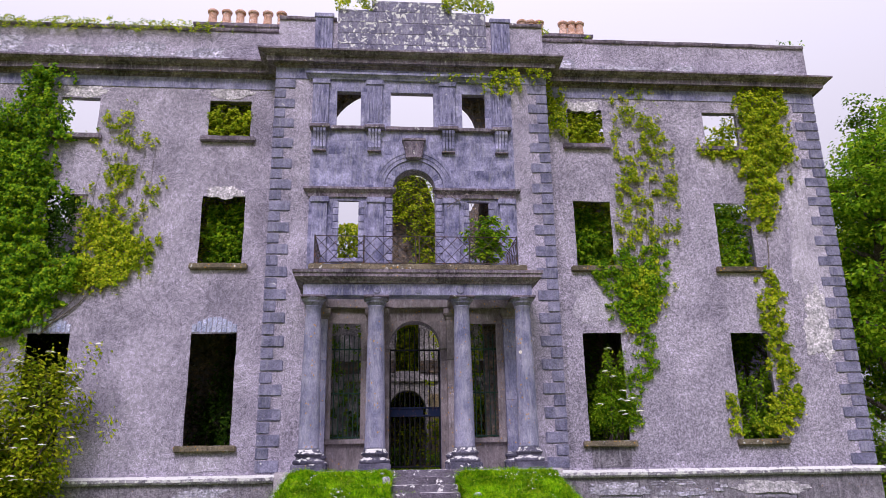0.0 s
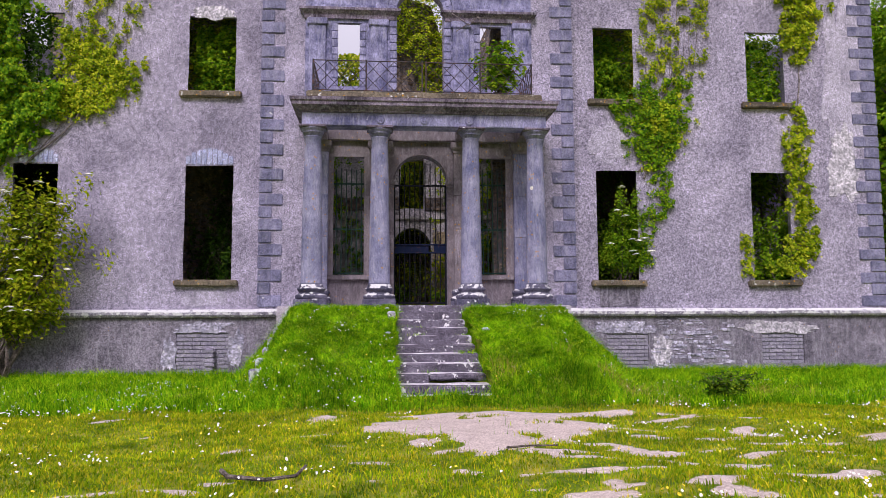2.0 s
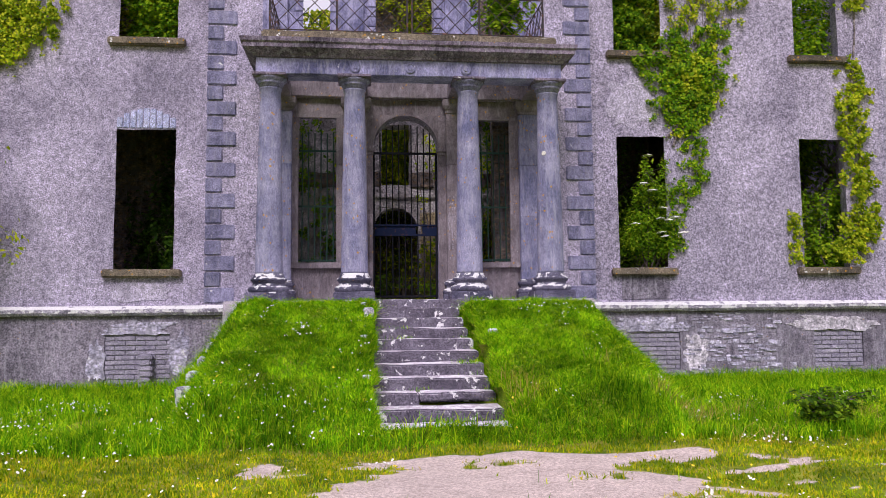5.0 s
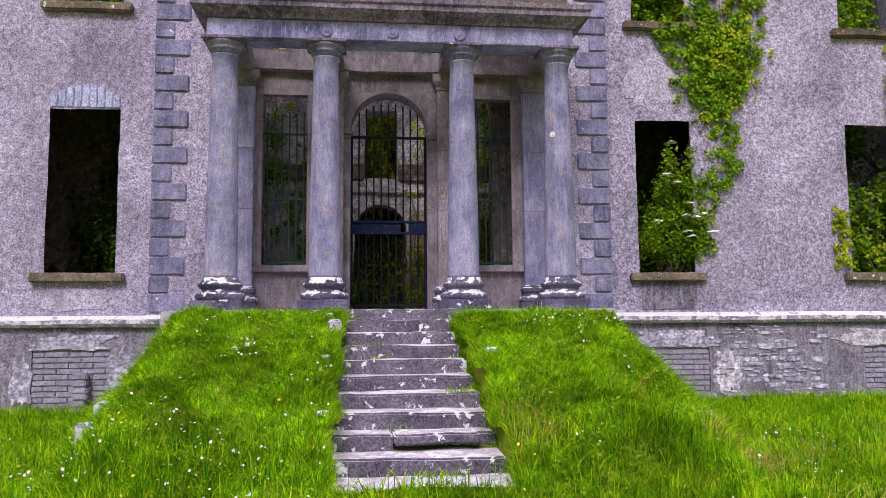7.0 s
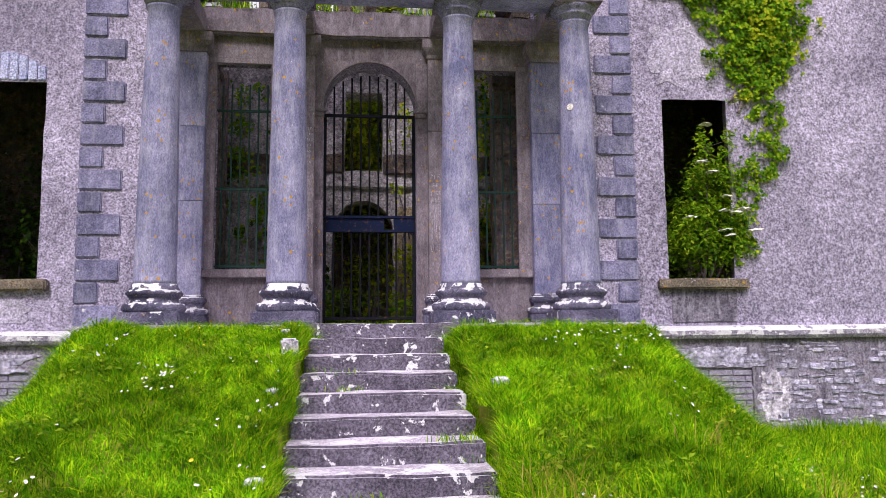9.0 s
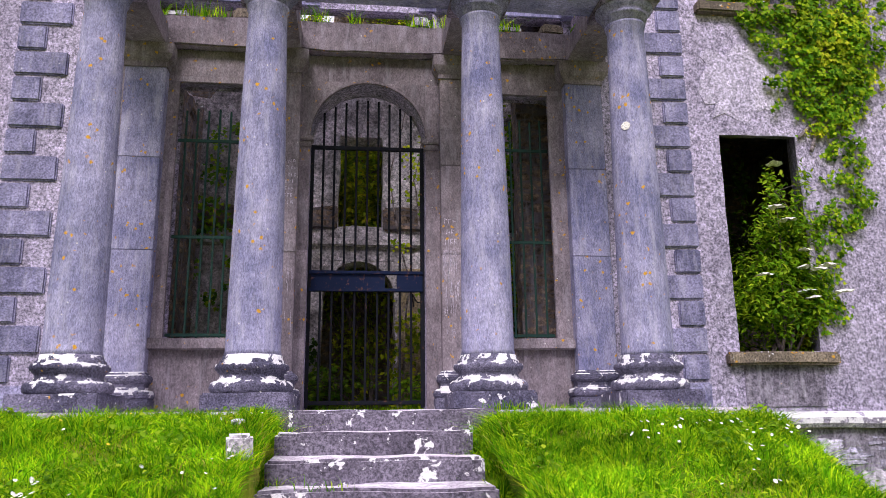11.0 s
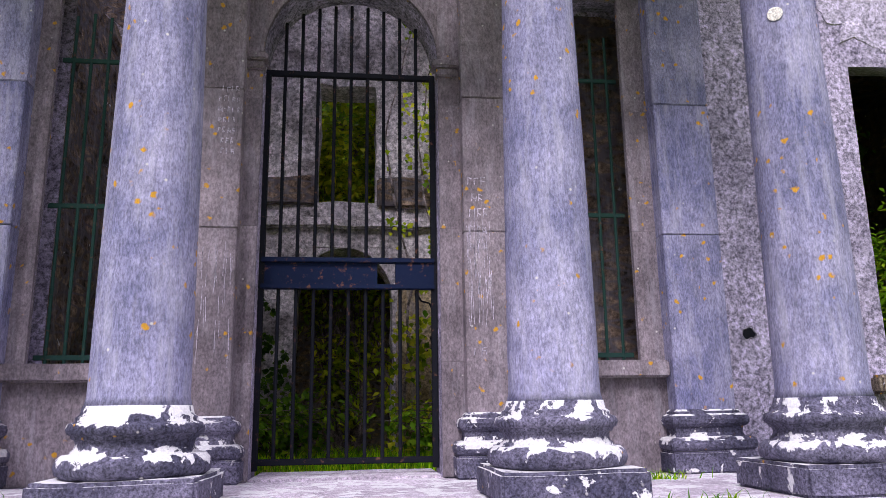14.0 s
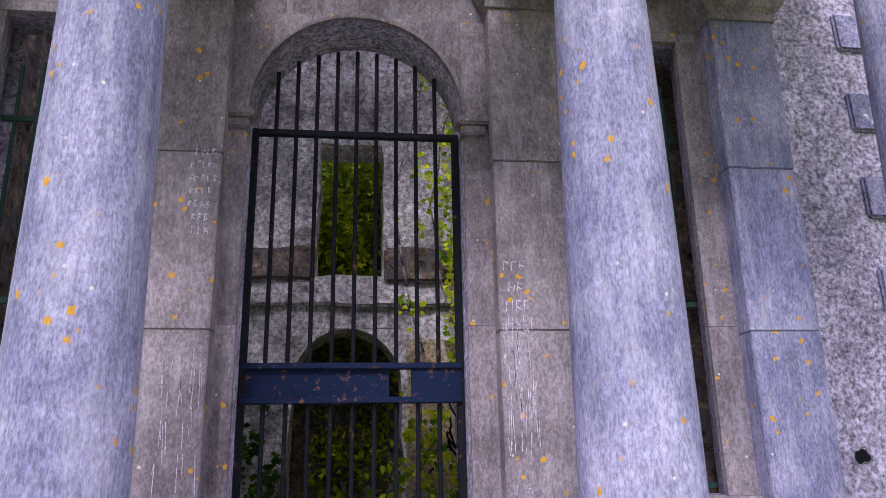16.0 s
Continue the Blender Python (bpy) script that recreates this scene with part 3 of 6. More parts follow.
# string course
STRING = [(-0.05, 1.6), (0.1, 1.62), (0.14, 1.68), (0.14, 1.76), (0.06, 1.83), (-0.05, 1.84)]
structure("string_course", moulding([(END_L - 0.05, WING - 0.06), (BAY_L - 0.05, WING - 0.06), (BAY_L - 0.05, BAY - 0.06), (-2.45, BAY - 0.06)], STRING, wear=0.02, step=0.2), M_STRING, "white-lichened stone string course", "trim")
structure("string_course_east", moulding([(4.6, BAY - 0.06), (BAY_R + 0.05, BAY - 0.06), (BAY_R + 0.05, WING - 0.06), (END_R + 0.05, WING - 0.06), (END_R + 0.05, 31.0)], STRING, wear=0.02, step=0.2), M_STRING, "white-lichened stone string course", "trim")

# main cornice, frieze and parapet coping
CORNICE = [(-0.1, 14.5), (0.05, 14.5), (0.05, 14.56), (0.12, 14.58), (0.13, 14.62), (0.27, 14.63), (0.27, 14.6), (0.31, 14.6), (0.31, 14.77), (0.345, 14.775), (0.36, 14.8), (0.46, 14.83), (0.53, 14.89), (0.56, 14.89), (0.56, 14.95), (0.5, 14.97), (-0.1, 15.02)]
FRIEZE = [(-0.1, 14.12), (0.03, 14.12), (0.03, 14.499), (-0.1, 14.499)]
COPING = [(-0.75, 16.302), (0.05, 16.302), (0.07, 16.34), (0.07, 16.42), (0.0, 16.46), (-0.75, 16.47)]
front = [(END_L, 23.4), (END_L, WING), (BAY_L, WING), (BAY_L, BAY), (BAY_R, BAY), (BAY_R, WING), (END_R, WING), (END_R, 23.4)]
structure("cornice", moulding(front, CORNICE, wear=0.012, step=0.35), M_CORNICE, "weathered stone cornice running round the facade", "trim")
structure("frieze", moulding(front, FRIEZE, wear=0.0), M_ASHLAR, "smooth blue-grey stone frieze below the cornice", "trim")
structure("parapet_coping_west", moulding([(END_L, WING), (BAY_L, WING)], COPING, wear=0.03, step=0.25), M_CORNICE, "dark weathered parapet coping", "trim")
structure("parapet_coping_east", moulding([(BAY_R, WING), (END_R, WING)], COPING, wear=0.03, step=0.25), M_CORNICE, "dark weathered parapet coping", "trim")
structure("parapet_coping_bay", moulding([(BAY_L, BAY), (-1.5, BAY)], COPING, wear=0.03, step=0.25), M_CORNICE, "dark weathered parapet coping", "trim")
structure("parapet_coping_bay_east", moulding([(3.5, BAY), (BAY_R, BAY)], COPING, wear=0.03, step=0.25), M_CORNICE, "dark weathered parapet coping", "trim")

# attic panel over the bay, in courses
attic = thing("attic_panel", "dark stone attic panel blotched with white lichen", "parapet", kind="structure")
part("core", boxed(-1.45, 3.48, BAY - 0.06, BAY + 0.6, 15.0, 16.75), M_ATTIC, attic)
zz = 15.0
for row in range(5):
    h = 0.42
    lo, hi = (-1.46, 3.49) if row < 4 else (-0.35, 2.35)
    n = 6 if row < 4 else 3
    for i in range(n):
        a = lo + (hi - lo) * (i + (0.5 if row % 2 else 0) * (i > 0)) / n
        b = lo + (hi - lo) * ((i + 1 + (0.5 if row % 2 and i < n - 1 else 0)) / n)
        part("ashlar_block", worn_box(a + 0.004, b - 0.004, BAY - 0.1, BAY + (-0.058 if row < 4 else 0.5), zz + 0.004, zz + h - 0.004, 0.008, 0.004, 0.6), M_ATTIC, attic)
    zz += h


def fluted(name, x0, x1, z0, z1, y, out, label, group, mat=M_ASHLAR):
    """A flat pilaster with upright flutes, a base and a cap."""
    t = thing(name, label, "pilaster", group, at=((x0 + x1) / 2, y, z0))
    w, h = x1 - x0, z1 - z0
    part("back", boxed(-w / 2, w / 2, -out, 0.03, 0, h), mat, t)
    n = 6
    for i in range(n):
        c = -w / 2 + w * (i + 0.5) / n
        part("fillet", worn_box(c - w * 0.055, c + w * 0.055, -out - 0.025, -out + 0.002, h * 0.06, h * 0.88, 0.006, 0.002, 0.5), mat, t)
    part("cap", worn_box(-w / 2 - 0.03, w / 2 + 0.03, -out - 0.05, 0.028, h * 0.9, h - 0.002, 0.012, 0.004), mat, t)
    part("foot", worn_box(-w / 2 - 0.015, w / 2 + 0.015, -out - 0.035, 0.028, 0.002, h * 0.05, 0.01, 0.004), mat, t)
    return t


for a, b in ((-2.2, -1.62), (3.66, 4.3)):
    fluted("attic_pilaster", a, b, 15.03, 16.55, BAY, 0.08, "fluted stone pilaster on the parapet", "attic pilasters")

# ---- quoins ----
QUOIN_H = 0.345


def quoin_run(parent, corner, z0, z1, y, way, long, short, seed):
    n = int(round((z1 - z0) / QUOIN_H))
    h = (z1 - z0) / n
    meshes = {}
    r = random.Random(seed)
    for i in range(n):
        w = long if i % 2 == 0 else short
        x0, x1 = (0, w) if way > 0 else (-w, 0)
        key = (i % 2, r.randrange(3))
        if key not in meshes:
            meshes[key] = finish("quoin", worn_box(x0 - 0.028 * (way > 0), x1 + 0.028 * (way < 0), -0.038, 0.3, 0.012, h - 0.014, 0.02, 0.012, 0.17, seed=key[1] * 5 + seed), M_QUOIN)
        q = new("quoin", meshes[key])
        q.parent = parent
        q.location = (corner, y, z0 + i * h)


quoin_run(wall_bay, BAY_L, FLOOR, 14.1, BAY, 1, 0.62, 0.33, 1)
quoin_run(wall_bay, BAY_R, FLOOR, 14.1, BAY, -1, 0.62, 0.33, 2)
quoin_run(wall_right, END_R, FLOOR, 14.1, WING, -1, 0.78, 0.45, 3)


# ---- ashlar facing of the bay ----
def ashlar(parent, x0, x1, z0, z1, y, holes, bw, bh, mat, thick=0.035, arches=()):
    cuts = sorted({z0, z1} | {h[2] for h in holes if z0 < h[2] < z1} | {h[3] for h in holes if z0 < h[3] < z1})
    row = 0
    for lo, hi in zip(cuts, cuts[1:]):
        n = max(1, int(round((hi - lo) / bh)))
        for k in range(n):
            a, b = lo + (hi - lo) * k / n, lo + (hi - lo) * (k + 1) / n
            spans, x = [], x0
            for h in sorted(h for h in holes if h[2] < (a + b) / 2 < h[3]):
                spans.append((x, h[0]))
                x = h[1]
            spans.append((x, x1))
            for p, q in spans:
                if q - p < 0.03:
                    continue
                m = max(1, int(round((q - p) / bw)))
                edges = [p + (q - p) * i / m for i in range(m + 1)]
                if row % 2 and m > 1:
                    edges = [p] + [e + (q - p) / m / 2 for e in edges[:-1]] + [q]
                for u, v in zip(edges, edges[1:]):
                    part("ashlar_block", boxed(u + 0.001, v - 0.001, y - thick - 0.002 * random.random(), y + 0.02, a + 0.001, b - 0.001), mat, parent)
            row += 1
    for h in arches:
        bm = bmesh.new()
        spandrel(bm, h[0], h[1], h[4], h[3], y - thick - 0.003, y + 0.02)
        part("arch_stone", bm, mat, parent)


upper = thing("ashlar_facing", "blue-grey ashlar facing of the upper centre bay", "stone facing", kind="structure")
up_holes = [(a, b, 8.06, 9.92) for a, b in SIDE_MID] + [(0.37, 1.71, 7.1, 10.99, 10.32)] + [(a, b, 12.43, 13.69) for a, b in TOPS]
ashlar(upper, -2.2, 4.25, 7.24, 14.1, BAY, up_holes, 0.95, 0.46, M_ASHLAR, arches=[(0.37, 1.71, 7.1, 10.99, 10.32)])
lower = thing("portico_facing", "smooth stone facing behind the portico columns", "stone facing", kind="structure")
low_holes = [DOOR] + [(a, b, 2.76, 6.06) for a, b in SIDE_LOW]
ashlar(lower, -2.12, 4.22, FLOOR, 6.5, BAY, low_holes, 1.1, 1.12, M_PORTICO, arches=[DOOR])

# entablatures of the bay's upper storeys
ENT_TOP = [(0.0, 14.08), (0.07, 14.09), (0.09, 14.14), (0.15, 14.2), (0.2, 14.22), (0.2, 14.29), (0.02, 14.34), (0.0, 14.34)]
structure("upper_entablature", moulding([(-2.22, BAY), (-2.22, BAY - 0.04), (4.22, BAY - 0.04), (4.22, BAY)], ENT_TOP, wear=0.006), M_ASHLAR, "moulded stone band over the top windows", "trim")
ENT_MID = [(0.0, 10.02), (0.05, 10.02), (0.06, 10.14), (0.12, 10.2), (0.18, 10.24), (0.18, 10.31), (0.02, 10.35), (0.0, 10.35)]
for a, b, tag in ((-2.18, 0.3, "middle_entablature_west"), (1.8, 4.2, "middle_entablature_east")):
    structure(tag, moulding([(a, BAY), (a, BAY - 0.05), (b, BAY - 0.05), (b, BAY)], ENT_MID, wear=0.006), M_CORNICE, "dark moulded stone band over a window", "trim")


def arch_ring(name, mid, spring, r0, r1, y, out, mat, label, n=24, blocks=1):
    """A half ring of mouldings over an arch."""
    t = thing(name, label, "arch", kind="structure")
    for j in range(blocks):
        bm = bmesh.new()
        prof = [(r0, 0.02), (r0, -out * 0.6), ((r0 * 2 + r1) / 3, -out * 0.6), ((r0 * 2 + r1) / 3, -out * 0.8), ((r0 + r1 * 2) / 3, -out * 0.8), ((r0 + r1 * 2) / 3, -out), (r1, -out), (r1, 0.02)]
        gap = 0.006 if blocks > 1 else 0
        lo, hi = math.pi * j / blocks + gap, math.pi * (j + 1) / blocks - gap
        m = max(2, n // blocks)
        rings = []
        for i in range(m + 1):
            a = lo + (hi - lo) * i / m
            rings.append([bm.verts.new((mid - r * math.cos(a), y + d, spring + r * math.sin(a))) for r, d in prof])
        for p, q in zip(rings, rings[1:]):
            for k in range(len(prof)):
                bm.faces.new([p[k], q[k], q[(k + 1) % len(prof)], p[(k + 1) % len(prof)]])
        bm.faces.new(rings[0])
        bm.faces.new(rings[-1][::-1])
        part("voussoir" if blocks > 1 else "archivolt", bm, mat, t)
    return t


arch_ring("window_archivolt", MID, 10.36, 0.93, 1.28, BAY - 0.035, 0.09, M_ASHLAR, "moulded stone archivolt over the arched window")
arch_ring("window_voussoirs", MID, 10.32, 0.68, 0.92, BAY - 0.035, 0.03, M_ASHLAR, "stone voussoirs round the arched window", blocks=15)
arch_ring("door_archivolt", MID, 5.39, 0.747, 0.775, BAY - 0.035, 0.01, M_PORTICO, "plain stone arch ring over the doorway")
key = thing("keystone", "brown tapering stone keystone over the arched window", "keystone", at=(MID, BAY - 0.04, 11.3))
bm = boxed(-0.24, 0.24, -0.2, 0.03, 0, 0.62)
for v in bm.verts:
    if v.co.z > 0.3:
        v.co.x *= 1.45
bmesh.ops.bevel(bm, geom=list(bm.edges), offset=0.03, segments=2, affect="EDGES")
part("block", bm, M_CORNICE, key)
part("cap", worn_box(-0.37, 0.37, -0.23, 0.03, 0.6, 0.68, 0.015), M_CORNICE, key)

# top-storey pilasters, brackets and sills
for x in (-1.93, -0.21, 2.14, 3.85):
    fluted("window_pilaster", x - 0.25, x + 0.25, 12.45, 14.07, BAY - 0.035, 0.07, "fluted grey stone pilaster between the top windows", "top window pilasters")
    b = thing("console_bracket", "scrolled grey stone console under a pilaster", "bracket", "console brackets", at=(x, BAY - 0.035, 11.6))
    part("shelf", worn_box(-0.32, 0.32, -0.26, 0.03, 0.7, 0.82, 0.02), M_CORNICE, b)
    bm = bmesh.new()
    prof = [(0.02, 0.0), (-0.1, 0.0), (-0.14, 0.08), (-0.12, 0.2), (-0.1, 0.32), (-0.14, 0.48), (-0.21, 0.58), (-0.22, 0.69), (0.02, 0.69)]
    for i in range(4):
        u, v = -0.2 + 0.1 * i + 0.008, -0.1 + 0.1 * i - 0.008
        L, R = [bm.verts.new((u, y, z)) for y, z in prof], [bm.verts.new((v, y, z)) for y, z in prof]
        for k in range(len(prof)):
            bm.faces.new([L[k], R[k], R[(k + 1) % len(prof)], L[(k + 1) % len(prof)]])
        bm.faces.new(L)
        bm.faces.new(R[::-1])
    part("scroll", bm, M_ASHLAR, b)
    part("foot", worn_box(-0.22, 0.22, -0.13, 0.03, -0.05, -0.002, 0.012), M_CORNICE, b)
for a, b in TOPS:
    w = thing("stone_sill", "projecting stone sill of a glassless top window", "sill", "top window sills", at=((a + b) / 2, BAY, 12.3))
    part("slab", worn_box((a - b) / 2 - 0.16, (b - a) / 2 + 0.16, -0.16, 0.1, 0.0, 0.125, 0.015), M_CORNICE, w)

# middle-storey pilasters
for x in (-1.86, -0.14, 2.2, 3.95):
    p = thing("balcony_pilaster", "plain grey stone pilaster beside a balcony window", "pilaster", "balcony pilasters", at=(x, BAY - 0.035, 7.2))
    part("shaft", worn_box(-0.23, 0.23, -0.1, 0.03, 0.1, 2.62, 0.01, 0.003, 0.6), M_ASHLAR, p)
    part("cap", worn_box(-0.28, 0.28, -0.15, 0.03, 2.622, 2.81, 0.02, 0.004), M_ASHLAR, p)
    part("foot", worn_box(-0.27, 0.27, -0.13, 0.03, 0.0, 0.098, 0.015), M_ASHLAR, p)
for a, b in SIDE_MID:
    w = thing("stone_sill", "stone sill of a glassless balcony window", "sill", "balcony window sills", at=((a + b) / 2, BAY, 7.93))
    part("slab", worn_box((a - b) / 2 - 0.14, (b - a) / 2 + 0.14, -0.12, 0.1, 0.0, 0.125, 0.015), M_ASHLAR, w)
    for s in (-1, 1):
        for i in range(8):
            part("rustic_block", worn_box(s * 0.39 - 0.085, s * 0.39 + 0.085, -0.075, 0.0, 0.15 + i * 0.228, 0.15 + (i + 1) * 0.228 - 0.016, 0.012, 0.004), M_ASHLAR, w)
for s in (-1, 1):
    for i in range(13):
        part("rustic_block", worn_box(MID + s * 0.77 - 0.1, MID + s * 0.77 + 0.1, BAY - 0.08, BAY - 0.03, 7.3 + i * 0.23, 7.3 + (i + 1) * 0.23 - 0.016, 0.012, 0.004), M_ASHLAR, upper)

# wing window sills and relieving arches
for a, b in WIN_X:
    for k, (c, d) in enumerate(WIN_Z):
        w = thing("stone_sill", "thick stone sill of a glassless window, spotted with lichen", "sill", "wing window sills", at=((a + b) / 2, WING, c - 0.19))
        part("slab", worn_box((a - b) / 2 - 0.22, (b - a) / 2 + 0.2, -0.16, 0.3, 0.0, 0.185, 0.03, 0.015, 0.2, seed=a + c), M_SILL if k < 2 else M_CORNICE, w)


def blotch(name, x, z, w, h, y, mat, parent, seed, depth=0.012, n=40, rag=0.22):
    """An irregular patch of bared stone, standing a little proud of the render."""
    bm = bmesh.new()
    rim, lip = [], []
    for i in range(n):
        a = 2 * math.pi * i / n
        k = 1 + rag * noise.fractal(Vector((math.cos(a) * 1.7 + seed, math.sin(a) * 1.7, seed)), 0.8, 2.0, 4)
        k *= 1 / max(abs(math.cos(a)), abs(math.sin(a))) ** 0.5
        rim.append(bm.verts.new((x + w / 2 * k * math.cos(a), y + 0.02, z + h / 2 * k * math.sin(a))))
        lip.append(bm.verts.new((x + w / 2 * k * 0.985 * math.cos(a), y - depth, z + h / 2 * k * 0.985 * math.sin(a))))
    for i in range(n):
        bm.faces.new([rim[i], rim[(i + 1) % n], lip[(i + 1) % n], lip[i]])
    bm.faces.new(lip)
    return part(name, bm, mat, parent)


# over-window relieving stones
for par, a, b, z in ((wall_left, -5.6, -4.27, 5.93), (wall_left, -10.3, -9.1, 5.93)):
    n = 9
    for i in range(n):
        u, v = a + (b - a) * (i + 0.06) / n, a + (b - a) * (i + 0.94) / n
        m = ((u + v) / 2 - (a + b) / 2) / (b - a)
        part("relieving_stone", worn_box(u, v, WING - 0.025, WING + 0.1, z + 0.03, z + 0.5 - 1.1 * m * m, 0.012, 0.01), M_HEAD, par)
for par, x, z, w, seed in ((wall_left, -4.95, 10.48, 1.2, 2), (wall_left, -4.95, 13.95, 1.35, 5), (wall_left, -9.6, 13.9, 1.2, 8), (wall_right, 6.95, 13.8, 1.1, 11)):
    blotch("bare_patch", x, z, w, 0.4, WING, M_LIME, par, seed, 0.014, n=64, rag=0.4)
for par, x, z, w, hh, seed in ((wall_right, 6.3, 15.35, 1.0, 0.42, 61), (wall_right, 8.3, 15.3, 2.0, 0.26, 63), (wall_right, 10.4, 15.32, 1.1, 0.34, 65), (wall_right, 13.6, 15.3, 1.0, 0.26, 67),
                               (wall_left, -12.6, 15.62, 1.7, 0.6, 71), (wall_left, -10.3, 15.4, 1.5, 0.5, 73), (wall_left, -8.0, 15.5, 1.7, 0.62, 75), (wall_left, -6.1, 15.38, 1.5, 0.5, 77)):
    blotch("bare_patch", x, z, w, hh, WING, M_PATCH, par, seed, 0.012, n=64, rag=0.55)
blotch("bare_patch", 14.2, 8.9, 1.3, 4.6, WING, M_RENDER_PALE, wall_right, 21, 0.016, n=90, rag=0.4)
blotch("bare_patch", 14.05, 6.2, 1.0, 2.3, WING, M_LIME, wall_right, 27, 0.02, n=80, rag=0.4)
blotch("bare_patch", 6.75, 6.85, 1.15, 1.3, WING, M_RENDER_PALE, wall_right, 31, 0.008, n=80, rag=0.45)
blotch("bare_patch", -5.0, 2.15, 1.3, 0.46, WING, M_RENDER_PALE, wall_left, 35, 0.012)
part("panel", worn_box(6.35, 7.55, WING - 0.03, WING + 0.1, 1.9, 2.55, 0.012, 0.006), M_BASE, wall_right, "plain render panel under the window")
rub = random.Random(9)
shapes = {}
z = 0.05
while z < 1.5:
    hgt = rub.choice((0.06, 0.075, 0.09, 0.12))
    x = 6.6 + rub.uniform(0, 0.25)
    while x < 10.7:
        w = rub.choice((0.12, 0.17, 0.23, 0.3, 0.4))
        rim = 0.75 * noise.noise(Vector((x * 1.1, z * 1.7, 2.0))) + 0.9 - abs(x - 8.5) / 2.2 - max(0.0, z - 1.1) * 0.7
        if rim > 0.14 and not (6.4 < x + w / 2 < 7.85 and z < 1.08) and rub.random() < 0.93:
            k = (w, hgt, rub.randrange(3))
            if k not in shapes:
                shapes[k] = finish("rubble_stone", worn_box(-0.004, w + 0.002, 0, 0.1, 0.002, hgt + 0.002, 0.02, 0.034, 0.09, seed=k[2] * 7 + w * 31), M_PATCH)
            o = new("rubble_stone", shapes[k])
            o.parent, o.location, o.rotation_euler = basement_right, (x, WING - 0.06 - rub.uniform(-0.004, 0.022), z + rub.uniform(-0.014, 0.014)), (0, rub.uniform(-0.06, 0.06), 0)
        x += w
    z += hgt
for x, z, w, hh, seed in ((11.8, 1.28, 2.0, 0.36, 45), (7.1, 1.28, 1.6, 0.3, 48), (8.15, 0.6, 0.55, 0.8, 49)):
    blotch("bare_patch", x, z, w, hh, WING - 0.06, M_LIME if seed % 2 else M_PATCH, basement_right, seed, 0.014, n=70, rag=0.5)
for x, z, w, hh, seed in ((-5.0, 1.32, 1.5, 0.3, 47), (-4.1, 0.75, 0.5, 1.0, 50), (-5.9, 0.6, 0.35, 0.9, 51)):
    blotch("bare_patch", x, z, w, hh, WING - 0.06, M_PATCH, basement_left, seed, 0.014, n=70, rag=0.5)


def bricked(x0, x1, z0, z1, y):
    t = thing("blocked_window", "basement window bricked up with grey brick courses", "window", "blocked basement windows", kind="structure")
    part("mortar", boxed(x0 - 0.05, x1 + 0.05, y + 0.06, y + 0.3, z0 - 0.1, z1 + 0.05), M_MORTAR, t)
    row, z = 0, z0
    shared = {}
    while z < z1 - 0.03:
        x = x0 - (0.23 if row % 2 else 0.0)
        while x < x1 - 0.04:
            u, v = max(x, x0), min(x + 0.45, x1)
            k = round(v - u, 2)
            if k > 0.05:
                if k not in shared:
                    shared[k] = finish("brick", worn_box(0.006, k - 0.006, 0, 0.1, 0.006, 0.1, 0.01, 0.006, 0.25), M_BRICK)
                o = new("brick", shared[k])
                o.parent, o.location = t, (u, y + 0.02 + 0.012 * random.random(), z)
            x += 0.45
        z += 0.108
        row += 1
    return t


bricked(-5.72, -4.28, 0.08, 1.2, WING - 0.06)
bricked(6.5, 7.75, 0.1, 1.1, WING - 0.06)
bricked(11.2, 12.5, 0.2, 1.12, WING - 0.06)

# ---- portico ----
platform = thing("portico_floor", "worn pale stone floor of the portico", "platform", kind="structure")
part("slab", worn_box(-2.55, 4.65, 19.5, BAY - 0.1, 0.2, FLOOR, 0.02, 0.012, 0.3), M_TREAD, platform)
part("threshold", worn_box(0.3, 1.79, BAY - 0.098, BAY + 0.7, 1.2, FLOOR + 0.02, 0.02, 0.008, 0.3), M_TREAD, platform)

COL_X, COL_Y = (-1.8, -0.095, 2.265, 3.97), 20.31
col = thing("column", "grey limestone column with a lichened moulded base", "column", "portico columns", at=(COL_X[0], COL_Y, FLOOR))
part("plinth", worn_box(-0.41, 0.41, -0.41, 0.41, 0.0, 0.18, 0.02, 0.012, 0.2), M_BASESTONE, col, "white-lichened square plinth")
base = [(0.37, 0.18), (0.395, 0.2), (0.405, 0.235), (0.395, 0.27), (0.37, 0.295), (0.33, 0.3), (0.328, 0.312), (0.312, 0.325), (0.305, 0.35), (0.312, 0.372), (0.33, 0.38), (0.332, 0.395), (0.352, 0.405), (0.36, 0.43), (0.35, 0.458), (0.318, 0.468), (0.316, 0.49), (0.296, 0.505), (0.285, 0.55)]
part("base", lathe(base, 48), M_BASESTONE, col, "white-lichened moulded base", True)
H0, H1 = 0.55, 4.34
shaft = [(0.281, H0), (0.27, H0 + 0.05)]
for i in range(1, 13):
    f = i / 12
    shaft.append((0.27 - 0.062 * f ** 1.4, H0 + 0.05 + (H1 - H0 - 0.1) * f))
shaft += [(0.228, H1 - 0.03), (0.228, H1)]
part("shaft", lathe(shaft, 48), M_COLUMN, col, "blue-grey streaked stone shaft", True)
part("capital", lathe([(0.235, H1), (0.235, H1 + 0.07), (0.26, H1 + 0.075), (0.27, H1 + 0.1), (0.26, H1 + 0.12), (0.285, H1 + 0.14), (0.33, H1 + 0.18), (0.33, H1 + 0.2)], 48), M_QUOIN, col, "moulded round capital", True)
